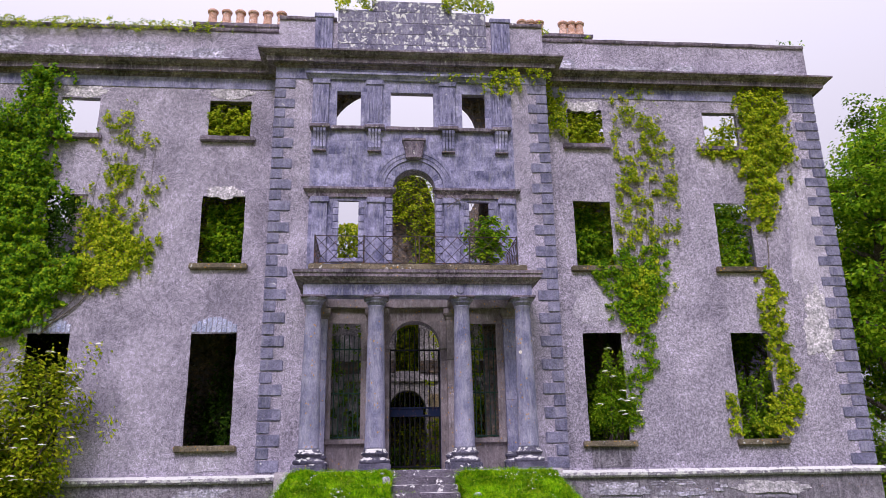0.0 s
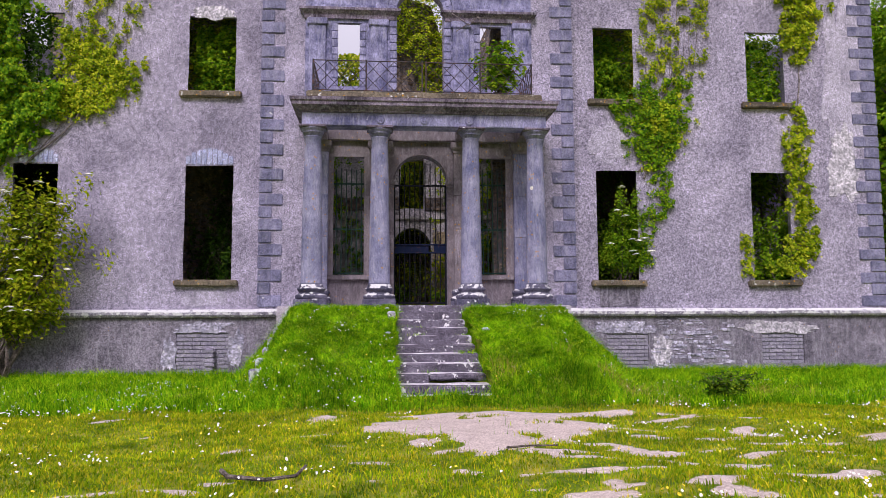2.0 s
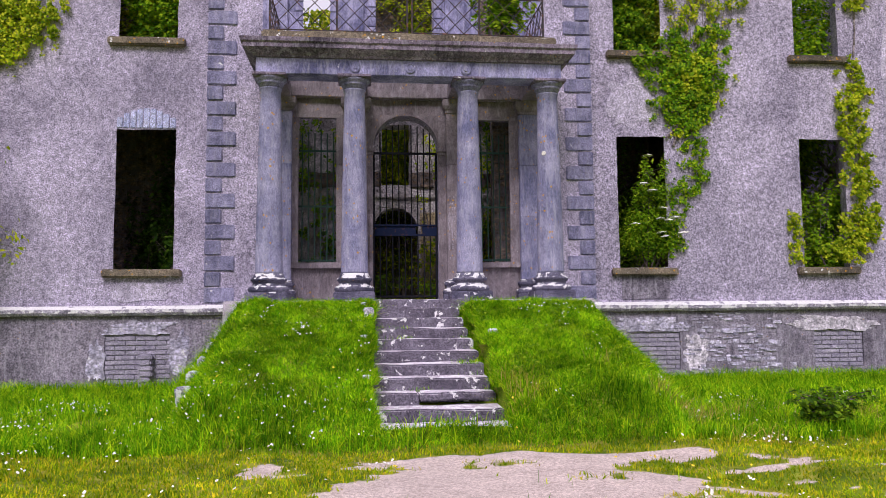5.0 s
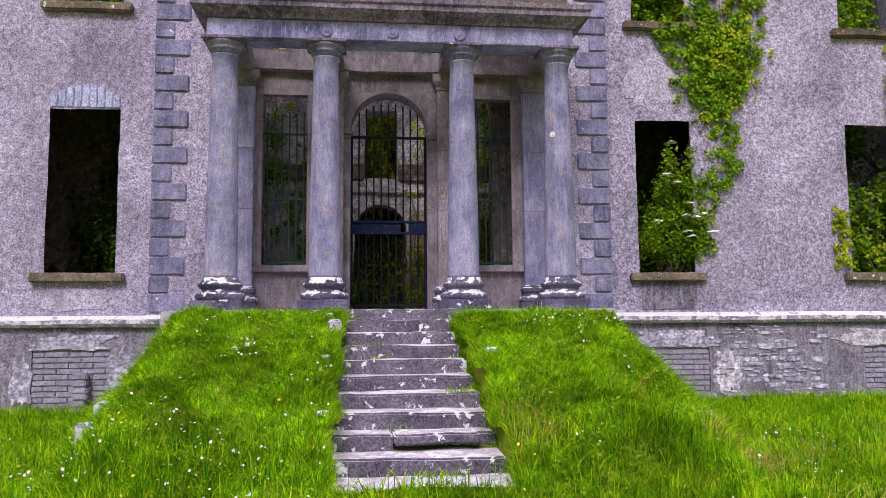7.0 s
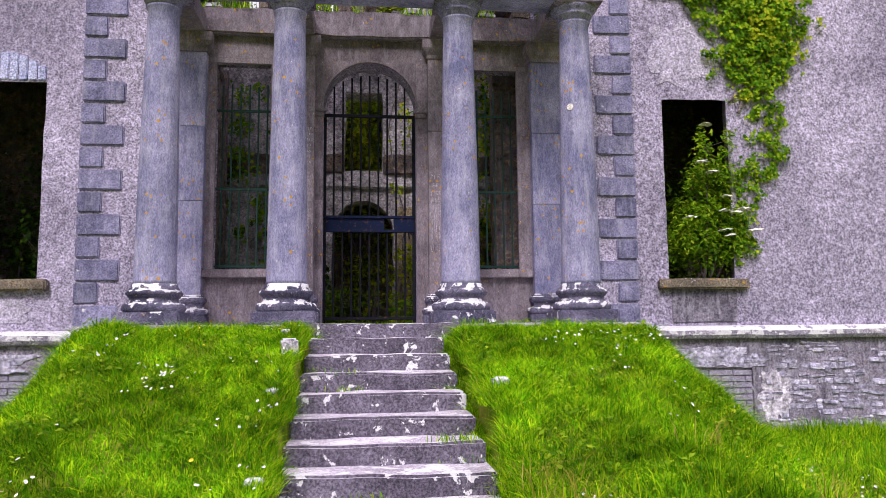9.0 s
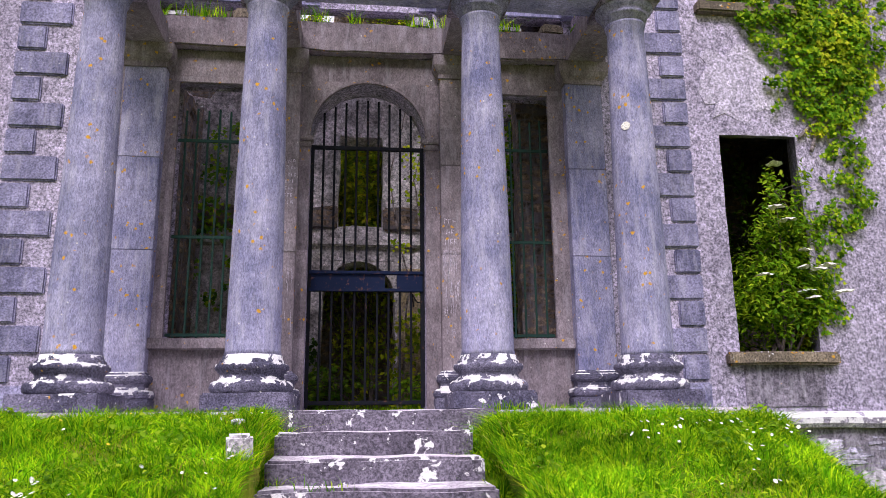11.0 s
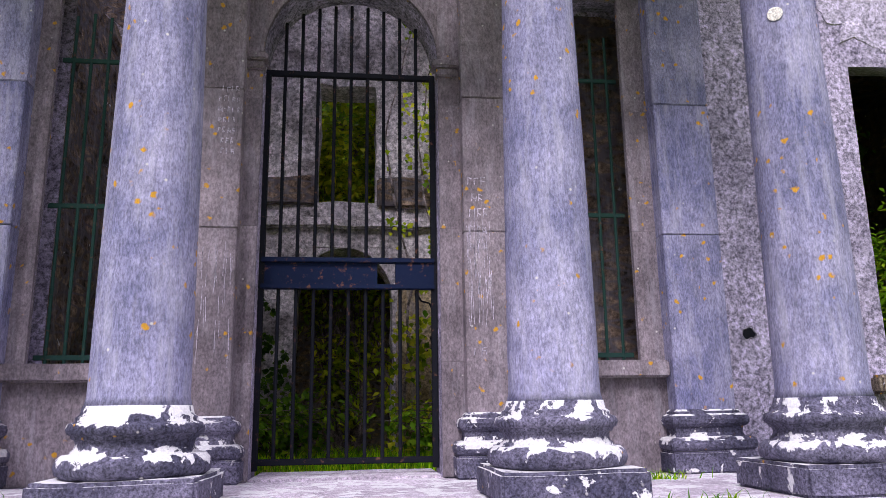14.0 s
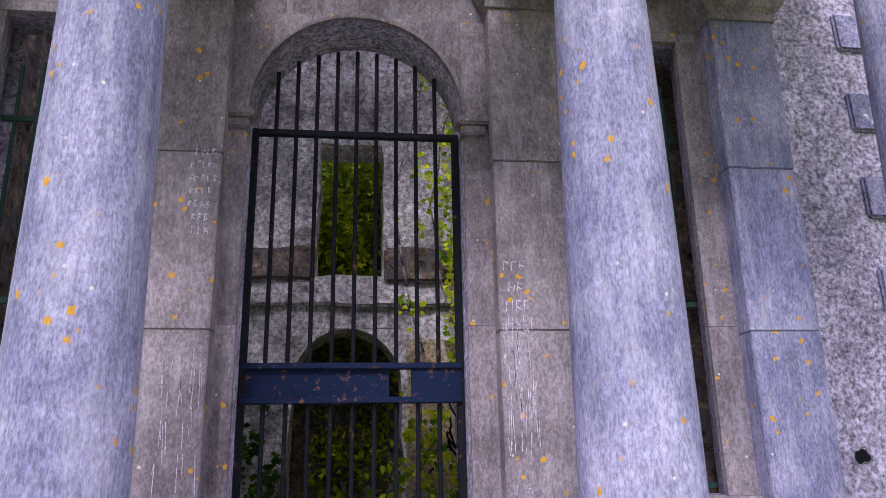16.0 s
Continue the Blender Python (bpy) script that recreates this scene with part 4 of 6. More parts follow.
part("abacus", worn_box(-0.34, 0.34, -0.34, 0.34, H1 + 0.2, 4.6, 0.012, 0.004), M_CORNICE, col)
for x in COL_X[1:]:
    copy_thing(col, pose(x, COL_Y, FLOOR))

# pilasters behind the columns
def pilaster(x, mat, label):
    """A flat pilaster of three stacked stones on a moulded base, with a moulded cap."""
    t = thing("portico_pilaster", label, "pilaster", "portico pilasters", at=(x, BAY - 0.035, FLOOR))
    plan = [(-0.25, 0.03), (-0.25, -0.16), (0.25, -0.16), (0.25, 0.03)]
    part("plinth", worn_box(-0.35, 0.35, -0.26, 0.03, 0.0, 0.17, 0.015, 0.008), M_BASESTONE, t, "white-lichened plinth")
    part("base", moulding(plan, [(-0.1, 0.172), (0.08, 0.172), (0.1, 0.19), (0.106, 0.22), (0.1, 0.25), (0.08, 0.27), (0.035, 0.28), (0.025, 0.31), (0.03, 0.35), (0.05, 0.36), (0.066, 0.38), (0.07, 0.41), (0.06, 0.44), (0.025, 0.455), (0.02, 0.475), (0.0, 0.49), (-0.1, 0.49)], wear=0.006), M_BASESTONE, t, "white-lichened moulded base")
    for lo, hi in ((0.47, 1.93), (1.933, 3.1), (3.103, 4.3)):
        part("shaft_stone", worn_box(-0.25, 0.25, -0.16, 0.03, lo, hi, 0.007, 0.004, 0.4, lo + x), mat, t)
    part("capital", moulding(plan, [(-0.1, 4.3), (0.02, 4.3), (0.02, 4.36), (0.06, 4.4), (0.09, 4.46), (0.09, 4.6), (-0.1, 4.6)], wear=0.003), M_PORTICO, t)


for x in (-1.76, 3.91):
    pilaster(x, M_COLUMN, "blue-grey streaked stone pilaster with a lichened base")
for x in (-0.08, 2.22):
    pilaster(x, M_PORTICO, "brown-grey stone pilaster beside the door, lichened base")

# door jamb imposts and window sills of the portico
for s in (-1, 1):
    x = MID + s * 0.82
    t = thing("door_impost", "moulded stone impost block at the door arch", "impost", "door imposts", at=(x, BAY - 0.03, 5.22))
    part("block", worn_box(-0.09, 0.09, -0.05, 0.1, 0.0, 0.07, 0.01), M_PORTICO, t)
    part("cap", worn_box(-0.12, 0.12, -0.08, 0.1, 0.072, 0.14, 0.015), M_PORTICO, t)
for a, b in SIDE_LOW:
    w = thing("stone_sill", "thick stone sill under a barred portico window", "sill", "portico window sills", at=((a + b) / 2, BAY, 2.62))
    part("slab", worn_box((a - b) / 2 - 0.2, (b - a) / 2 + 0.2, -0.15, 0.2, 0.0, 0.138, 0.015, 0.006), M_PORTICO, w)

# entablature: front beam, cross beams, cornice, blocking course
ent = thing("portico_entablature", "weathered stone entablature carried by the portico columns", "entablature", kind="structure")
for i, (u, v) in enumerate(((-2.07, -0.02), (-0.015, 2.14), (2.145, 4.22))):
    part("beam", worn_box(u, v, 20.06, 20.56, 6.47, 6.8, 0.012, 0.008, 0.3, seed=i), M_ASHLAR, ent)
for x in (-1.77, -0.08, 2.24, 3.93):
    part("cross_beam", worn_box(x - 0.24, x + 0.24, 20.565, BAY - 0.2, 6.47, 6.78, 0.012, 0.008), M_PORTICO, ent)
part("wall_beam", worn_box(-2.1, 4.25, BAY - 0.196, BAY - 0.04, 6.5, 6.92, 0.02, 0.03, 0.2), M_PORTICO, ent)
for i, (x, w) in enumerate(((-1.6, 0.3), (-0.72, 0.22), (-0.2, 0.26), (0.22, 0.2), (1.62, 0.24), (2.02, 0.26), (2.75, 0.36), (3.4, 0.3))):
    part("loose_block", worn_box(x, x + w, BAY - 0.16, BAY + 0.12, 6.918, 7.02 + 0.06 * (i % 3), 0.03, 0.04, 0.1, i), M_SILL if i % 2 else M_STRING, ent)
for x in (-0.08, MID, 2.2):
    bm = lathe([(0.11, 0), (0.11, 0.02), (0.085, 0.03), (0.08, 0.02), (0.045, 0.02), (0.04, 0.035)], 20)
    bm.transform(pose(x, 20.055, 6.63, 90))
    part("roundel", bm, M_ASHLAR, ent)
PC = [(-0.4, 6.8), (0.04, 6.8), (0.06, 6.85), (0.13, 6.88), (0.2, 6.93), (0.24, 6.94), (0.24, 7.02), (0.28, 7.05), (0.29, 7.13), (-0.4, 7.16)]
part("cornice", moulding([(-2.07, BAY - 0.1), (-2.07, 20.06), (4.22, 20.06), (4.22, BAY - 0.1)], PC, wear=0.01, step=0.25), M_CORNICE, ent)
part("blocking_course", worn_box(-1.95, 4.1, 19.95, 20.45, 7.165, 7.34, 0.03, 0.02, 0.25), M_SILL, ent, "orange-lichened top course")

# ---- stairs ----
stairs = thing("stone_stairs", "worn grey stone steps with white lichen, climbing through the bank", "stairs")
RISE, GO = 0.172, 0.43


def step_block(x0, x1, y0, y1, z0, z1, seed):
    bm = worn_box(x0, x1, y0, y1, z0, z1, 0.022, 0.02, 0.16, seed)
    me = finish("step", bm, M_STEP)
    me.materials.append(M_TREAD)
    # up-facing faces get the pale tread: skylight put into colour, plus wear
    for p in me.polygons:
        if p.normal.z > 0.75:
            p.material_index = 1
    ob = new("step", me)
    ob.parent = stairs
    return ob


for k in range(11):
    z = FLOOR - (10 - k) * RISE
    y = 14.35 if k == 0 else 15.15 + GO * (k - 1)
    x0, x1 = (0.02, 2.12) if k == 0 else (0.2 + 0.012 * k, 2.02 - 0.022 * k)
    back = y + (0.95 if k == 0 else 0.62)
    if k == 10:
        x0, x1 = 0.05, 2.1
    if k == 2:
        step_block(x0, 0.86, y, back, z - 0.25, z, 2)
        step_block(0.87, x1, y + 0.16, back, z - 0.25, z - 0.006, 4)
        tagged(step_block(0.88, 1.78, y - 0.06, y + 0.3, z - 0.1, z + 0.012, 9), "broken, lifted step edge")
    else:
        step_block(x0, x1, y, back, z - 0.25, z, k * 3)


def rock(name, label, at, size, mat, seed):
    bm = bmesh.new()
    bmesh.ops.create_icosphere(bm, subdivisions=2, radius=1)
    for v in bm.verts:
        k = max(abs(v.co.x), abs(v.co.y), abs(v.co.z))
        v.co = v.co / k ** 0.55 * (1 + 0.22 * noise.noise(v.co * 1.4 + Vector((seed, 0, 0))))
        v.co = Vector((v.co.x * size[0], v.co.y * size[1], v.co.z * size[2]))
    ob = tagged(new(name, finish(name, bm, mat)), label, "stone", "loose stones by the stairs")
    ob.location = at
    return ob


block = worn_box(-0.085, 0.085, -0.07, 0.08, 0.0, 0.17, 0.02, 0.02, 0.06, 4)
ob = tagged(new("stone_block", finish("stone_block", block, M_ROCK)), "pale square stone block beside the top steps", "stone", "loose stones by the stairs")
ob.matrix_world = pose(0.18, 17.75, float(ground_height(0.18, 17.75)) - 0.02, 4, -3, 12)
for i, (x, y, s) in enumerate(((0.1, 18.2, 0.05), (0.1, 16.95, 0.06), (2.12, 16.75, 0.085), (0.14, 15.5, 0.07))):
    rock("loose_stone", "pale lichened stone lying beside the steps", (x, y, float(ground_height(x, y)) + s * 0.45), (s, s * 0.9, s * 0.5), M_ROCK, i * 3.1)
for side, x0 in ((-1, -2.2), (1, 4.32)):
    t = thing("flank_wall", "low sloping stone edge of the old stair flank", "stone edge", "stair flanks")
    for i in range(7):
        y0 = 19.4 - i * 0.42
        zt = FLOOR - 0.02 - i * 0.2
        xx = x0 + side * 0.055 * i
        part("edge_stone", worn_box(xx - 0.13, xx + 0.13, y0 - 0.41, y0, zt - 0.55, zt - 0.1, 0.03, 0.03, 0.15, i), M_STRING, t)

def branch(label, points, r0):
    t = thing("fallen_branch", label, "branch")
    bm = bmesh.new()
    for i, (a, b) in enumerate(zip(points, points[1:])):
        rod(bm, (*a, float(ground_height(*a)) + 0.06), (*b, float(ground_height(*b)) + 0.06), r0 * (1 - 0.12 * i), 6, r0 * (0.88 - 0.12 * i))
    part("stick", bm, M_BARK, t)


branch("thin curved dark branch lying on the lawn", [(-1.62, 8.9), (-1.5, 8.62), (-1.12, 8.43), (-0.85, 8.5), (-0.79, 8.85)], 0.026)
branch("short dark stick lying on the gravel", [(1.35, 9.62), (1.62, 9.67), (1.95, 9.72)], 0.014)
pile = thing("stone_pile", "short pile of stones stacked in the blocked window", "stone pile")
for i in range(5):
    part("stone", worn_box(-4.93 + 0.02 * (i % 2), -4.66 + 0.015 * (i % 3), WING - 0.24, WING - 0.05, 0.12 + i * 0.13, 0.24 + i * 0.13, 0.025, 0.03, 0.12, i), M_BRICK, pile)
part("stone", worn_box(-4.95, -4.64, WING - 0.24, WING - 0.05, -0.1, 0.118, 0.02, 0.02, 0.12, 8), M_BRICK, pile)

# small marks on the stone
spot = lathe([(0.05, 0), (0.044, 0.002), (0.018, 0.003)], 11)
spot.transform(pose(3.825, COL_Y - 0.195, 4.91, 90, 0, -37))
tagged(new("lichen_spot", finish("lichen_spot", spot, M_FLOWER)), "round white lichen spot on a column", "lichen")
t = thing("pipe_hole", "ragged hole rim in the roughcast round a flat black face", "hole")
bm = bmesh.new()
ends = []
for k in range(18):
    a = 2 * math.pi * k / 18
    rad = 0.052 * (1 + 0.55 * noise.noise(Vector((math.cos(a) * 1.3, math.sin(a) * 1.3, 4.0))))
    ends.append([bm.verts.new((4.436 + rad * q * math.cos(a), BAY - d, 2.985 + rad * q * math.sin(a))) for q, d in ((1.25, -0.004), (1.12, 0.012), (1.0, 0.006))])
for p, q in zip(ends, ends[1:] + ends[:1]):
    for k in range(2):
        bm.faces.new([p[k], q[k], q[k + 1], p[k + 1]])
part("rim", bm, M_BASE, t)
# no hole is cut; a flat black face paints the hole's shade
bm = bmesh.new()
bm.faces.new([bm.verts.new((4.436 + 0.052 * (1 + 0.55 * noise.noise(Vector((math.cos(a) * 1.3, math.sin(a) * 1.3, 4.0)))) * math.cos(a), BAY - 0.0055, 2.985 + 0.052 * math.sin(a))) for a in [2 * math.pi * k / 18 for k in range(18)]])
part("bore", bm, M_IRON, t)
marks = random.Random(5)


def stroke(bm, x, z, dx, dz, y, w=0.0035):
    """A thin raised scratch line on an upright face."""
    k = w / math.hypot(dx, dz)
    q = [(x - dz * k, z + dx * k), (x + dz * k, z - dx * k), (x + dx + dz * k, z + dz - dx * k), (x + dx - dz * k, z + dz + dx * k)]
    v = [bm.verts.new((a, y - 0.0015, b)) for a, b in q] + [bm.verts.new((a, y + 0.003, b)) for a, b in q]
    for f in ((0, 1, 2, 3), (0, 4, 5, 1), (1, 5, 6, 2), (2, 6, 7, 3), (3, 7, 4, 0)):
        bm.faces.new([v[n] for n in f])


for label, x, z0, rows, wide, y, tall in (("faded scratched lines of writing on the pilaster", -0.02, 4.95, 7, 0.17, BAY - 0.196, 0.045), ("pale scratched writing on the pilaster", 2.0, 4.2, 5, 0.16, BAY - 0.196, 0.07), ("pale scratched letters low on the pilaster", 2.0, 2.8, 1, 0.2, BAY - 0.196, 0.075)):
    t = thing("scratched_writing", label, "graffiti")
    for i in range(rows):
        u, end = x + marks.uniform(0, 0.04), x + wide * marks.uniform(0.75, 1.0)
        bm = bmesh.new()
        while u < end:
            h = tall * marks.uniform(0.75, 1.1)
            z = z0 - i * tall * 2.0 + marks.uniform(-0.006, 0.006)
            kind = marks.randrange(4)
            stroke(bm, u, z, marks.uniform(-0.006, 0.006), h, y)
            if kind > 0:
                stroke(bm, u, z + h, tall * 0.45, marks.uniform(-0.3, 0.05) * h, y)
            if kind > 1:
                stroke(bm, u, z + h * 0.5, tall * 0.4, marks.uniform(-0.5, 0.1) * h, y)
            if kind > 2:
                stroke(bm, u + tall * 0.45, z, marks.uniform(-0.01, 0.01), h * 0.6, y)
            u += tall * marks.uniform(0.65, 0.95)
        part("line_of_writing", bm, M_MARK, t, kind="stuff")
for label, x0, x1, z0, z1, n in (("bunch of pale upright scratches on the pilaster", 1.99, 2.2, 3.0, 3.75, 46), ("thin pale scratches on the pilaster by the door", -0.1, 0.15, 2.7, 3.6, 26)):
    t = thing("scratch_marks", label, "graffiti")
    bm = bmesh.new()
    for i in range(n):
        stroke(bm, marks.uniform(x0, x1), marks.uniform(z0, z1), marks.uniform(-0.015, 0.015), marks.uniform(0.06, 0.3), BAY - 0.196, 0.002)
    part("scratched_patch", bm, M_MARK, t, kind="stuff")
# yellowed plaster with scrawled paint at the back of the hall
t = thing("hall_plaster", "yellowed plaster low on the hall wall, with black scrawl", "plaster", kind="structure")
part("coat", worn_box(1.66, 3.9, 25.965, 26.02, 1.85, 4.45, 0.02, 0.02, 0.16, 3), M_OCHRE, t)
bm = bmesh.new()
for cx, cz, n in ((1.95, 3.75, 7), (2.2, 3.3, 9), (1.9, 2.9, 8)):
    px, pz = cx, cz
    for k in range(n):
        dx, dz = marks.uniform(-0.06, 0.16), marks.uniform(-0.2, 0.2)
        stroke(bm, px, pz, dx, dz, 25.958, 0.012)
        px, pz = px + dx, pz + dz
part("scrawl", bm, M_IRON, t, kind="stuff")

# ---- ironwork ----
gate = thing("iron_gate", "tall black iron bar gate closing the arched doorway", "gate", at=(MID, BAY + 0.2, 1.93))
GW = 0.72
for s in (-1, 1):
    part("stile", worn_box(s * GW - 0.025, s * GW + 0.025, -0.025, 0.025, 0.0, 3.4, 0.006, 0.001, 1.0), M_IRON, gate)
part("bottom_rail", worn_box(-GW, GW, -0.02, 0.02, 0.04, 0.09, 0.006, 0.001, 1.0), M_IRON, gate)
part("top_rail", worn_box(-GW, GW, -0.022, 0.022, 3.35, 3.4, 0.006, 0.001, 1.0), M_IRON, gate)
rail = part("lock_rail", worn_box(-GW, GW, -0.05, 0.03, 1.675, 1.715, 0.005, 0.001, 1.0), M_IRON_BLUE, gate, "dark blue channel rail with rust chips")
part("channel_foot", worn_box(-GW, GW, -0.05, 0.03, 1.45, 1.49, 0.005, 0.001, 1.0), M_IRON_BLUE, rail)
part("channel_web", worn_box(-GW, 0.24, -0.01, 0.02, 1.485, 1.68, 0.003, 0.002, 0.3), M_IRON_BLUE, rail)
part("lock_plate", worn_box(0.39, GW, -0.03, 0.02, 1.485, 1.68, 0.005, 0.001, 0.3), M_IRON_BLUE, rail)
for i in range(9):
    x = -GW + 2 * GW * (i + 1) / 10
    tip = 3.46 + 0.65 * math.sqrt(max(0.0, 1 - (x / 0.8) ** 2)) - 0.05
    part("bar", rod(bmesh.new(), (x, 0, 0.06), (x, 0, 1.46), 0.015, 8), M_IRON, gate)
    part("bar", rod(bmesh.new(), (x, 0, 1.7), (x, 0, tip), 0.015, 8), M_IRON, gate)

for a, b in SIDE_LOW:
    c = (a + b) / 2
    g = thing("window_grille", "green-painted iron bars in a tall portico window", "grille", "portico window grilles", at=(c, BAY + 0.16, 2.76))
    hw = (b - a) / 2
    for z in (0.04, 1.27, 2.55):
        part("cross_bar", worn_box(-hw - 0.02, hw + 0.02, -0.012, 0.012, z, z + 0.04, 0.004, 0.001, 1.0), M_IRON_GREEN, g)
    for i in range(6):
        x = -hw + 2 * hw * (i + 0.5) / 6
        part("bar", rod(bmesh.new(), (x, 0, -0.0), (x, 0, 2.98 + 0.03 * (i % 2)), 0.014, 8), M_IRON_GREEN, g)

rail = thing("balcony_railing", "rusty iron lattice railing round the balcony", "railing", at=(0, 0, 7.33))
RX0, RX1, RY, RH = -1.8, 3.85, 20.05, 0.86


def lattice_panel(p, q, parent):
    """Crossing flat bars between two plan points."""
    p, q = Vector(p), Vector(q)
    L = (q - p).length
    pitch, run = 0.36, 0.72
    k = -int(run / pitch) - 1
    while k * pitch < L:
        for s in (1, -1):
            u0, u1 = k * pitch, k * pitch + run
            z0, z1 = (0.06, RH - 0.04) if s > 0 else (RH - 0.04, 0.06)
            lo, hi = max(u0, 0.0), min(u1, L)
            if hi - lo > 0.06:
                f0, f1 = (lo - u0) / run, (hi - u0) / run
                a, b = p.lerp(q, lo / L), p.lerp(q, hi / L)
                part("lattice_bar", rod(bmesh.new(), (a.x, a.y, z0 + (z1 - z0) * f0), (b.x, b.y, z0 + (z1 - z0) * f1), 0.0095, 5), M_RAIL, parent)
        k += 1
    for z in (0.05, RH - 0.03):
        part("long_rail", rod(bmesh.new(), (p.x, p.y, z), (q.x, q.y, z), 0.014, 6), M_RAIL, parent)


posts = [RX0, -0.45, 0.99, 1.09, 2.5, RX1]
for x in posts:
    part("post", worn_box(x - 0.018, x + 0.018, RY - 0.018, RY + 0.018, -0.01, RH, 0.004, 0.001, 1.0), M_RAIL, rail)
for a, b in ((RX0, -0.45), (-0.45, 0.99), (1.09, 2.5), (2.5, RX1)):
    lattice_panel((a, RY, 0), (b, RY, 0), rail)
for x in (RX0, RX1):
    lattice_panel((x, RY, 0), (x, BAY - 0.05, 0), rail)

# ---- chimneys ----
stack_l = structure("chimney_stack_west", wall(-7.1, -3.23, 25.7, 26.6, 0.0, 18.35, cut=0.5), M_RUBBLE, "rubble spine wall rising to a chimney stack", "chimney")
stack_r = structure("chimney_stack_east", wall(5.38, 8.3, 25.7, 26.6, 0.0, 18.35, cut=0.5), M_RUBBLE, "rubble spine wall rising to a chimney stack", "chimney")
CAP = [(-0.3, 18.35), (0.05, 18.35), (0.1, 18.41), (0.1, 18.53), (0.0, 18.59), (-0.3, 18.59)]
structure("stack_cap_west", moulding([(-7.1, 26.6), (-7.1, 25.7), (-3.23, 25.7), (-3.23, 26.6)], CAP, wear=0.02, step=0.3), M_CORNICE, "weathered stack cap", "chimney")
structure("stack_cap_east", moulding([(5.38, 26.6), (5.38, 25.7), (8.3, 25.7), (8.3, 26.6)], CAP, wear=0.02, step=0.3), M_CORNICE, "weathered stack cap", "chimney")
pot = thing("chimney_pot", "round terracotta chimney pot on the stack", "chimney pot", "chimney pots", at=(-6.55, 25.9, 18.59))
part("body", lathe([(0.2, 0), (0.2, 0.06), (0.165, 0.1), (0.15, 0.45), (0.155, 0.5)], 20), M_POT, pot, smooth=True)
part("rim", lathe([(0.155, 0.5), (0.2, 0.53), (0.21, 0.6), (0.17, 0.65), (0.13, 0.65)], 20), M_POT, pot, smooth=True)
for i, x in enumerate((-6.02, -5.5, -5.0, -4.45, -3.92, 5.6, 5.95, 6.3, 7.28, 7.62, 7.95)):
    copy_thing(pot, pose(x, 25.9, 18.59, rz=40 * i))

# ---- inside the ruin ----
def broken(seed, base, amp, slope=0.0, x0=0.0):
    return lambda a: base + slope * (a - x0) + amp * noise.fractal(Vector((a * 0.8, seed, 0)), 0.7, 2.0, 4)


structure("hall_back_wall", wall(-2.72, 4.88, 26.0, 26.6, 0.0, 12.0, [(0.32, 1.62, 1.5, 4.58, 3.85), (0.58, 1.38, 5.23, 6.97)], top=lambda a: 8.4 + 0.25 * a + 0.7 * noise.noise(Vector((a * 1.3, 3, 0))), rag=0.05, uneven=0.06), M_PLASTER, "flaking plastered back wall of the roofless hall", "wall")
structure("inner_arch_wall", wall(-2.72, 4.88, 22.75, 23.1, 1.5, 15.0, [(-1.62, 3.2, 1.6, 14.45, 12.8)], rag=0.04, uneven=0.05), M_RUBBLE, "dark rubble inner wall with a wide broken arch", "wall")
structure("hall_ledge", worn_box(-2.7, 4.85, 25.9, 26.01, 4.84, 4.98, 0.03, 0.03, 0.2), M_PLASTER, "broken plaster ledge on the hall wall", "ledge")
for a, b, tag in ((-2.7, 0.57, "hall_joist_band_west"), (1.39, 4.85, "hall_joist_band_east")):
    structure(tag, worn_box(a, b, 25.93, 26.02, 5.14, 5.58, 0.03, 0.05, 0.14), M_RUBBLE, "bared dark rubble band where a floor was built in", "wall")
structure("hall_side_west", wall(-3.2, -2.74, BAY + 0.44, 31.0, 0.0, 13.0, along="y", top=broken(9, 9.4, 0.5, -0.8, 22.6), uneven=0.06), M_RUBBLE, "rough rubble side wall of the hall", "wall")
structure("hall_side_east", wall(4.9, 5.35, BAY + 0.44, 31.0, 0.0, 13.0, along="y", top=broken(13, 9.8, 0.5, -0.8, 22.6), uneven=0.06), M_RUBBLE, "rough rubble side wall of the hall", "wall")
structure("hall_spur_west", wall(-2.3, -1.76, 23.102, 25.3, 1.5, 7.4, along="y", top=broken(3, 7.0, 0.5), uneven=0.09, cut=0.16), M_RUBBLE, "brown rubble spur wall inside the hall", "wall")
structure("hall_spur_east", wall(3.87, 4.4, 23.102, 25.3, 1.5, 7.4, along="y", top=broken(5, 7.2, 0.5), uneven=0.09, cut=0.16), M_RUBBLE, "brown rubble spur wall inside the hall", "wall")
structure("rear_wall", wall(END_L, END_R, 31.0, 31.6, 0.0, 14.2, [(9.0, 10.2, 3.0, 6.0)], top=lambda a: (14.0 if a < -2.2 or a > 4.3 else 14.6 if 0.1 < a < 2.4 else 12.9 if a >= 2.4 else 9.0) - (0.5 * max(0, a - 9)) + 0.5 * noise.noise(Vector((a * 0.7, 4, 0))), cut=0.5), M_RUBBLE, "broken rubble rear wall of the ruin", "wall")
# unseen slabs, added to block sky light so the lower windows stay dark
structure("room_floor_west", worn_box(END_L + 0.72, -3.22, WING + BACK + 0.01, 30.98, 6.95, 7.3, 0.0, 0.02, 0.8), M_RUBBLE, "unseen stone slab added to keep the ground-floor rooms dark", "floor")
structure("room_floor_east", worn_box(5.37, 10.0, WING + BACK + 0.01, 30.98, 6.95, 7.3, 0.0, 0.02, 0.8), M_RUBBLE, "unseen stone slab added to keep the ground-floor rooms dark", "floor")
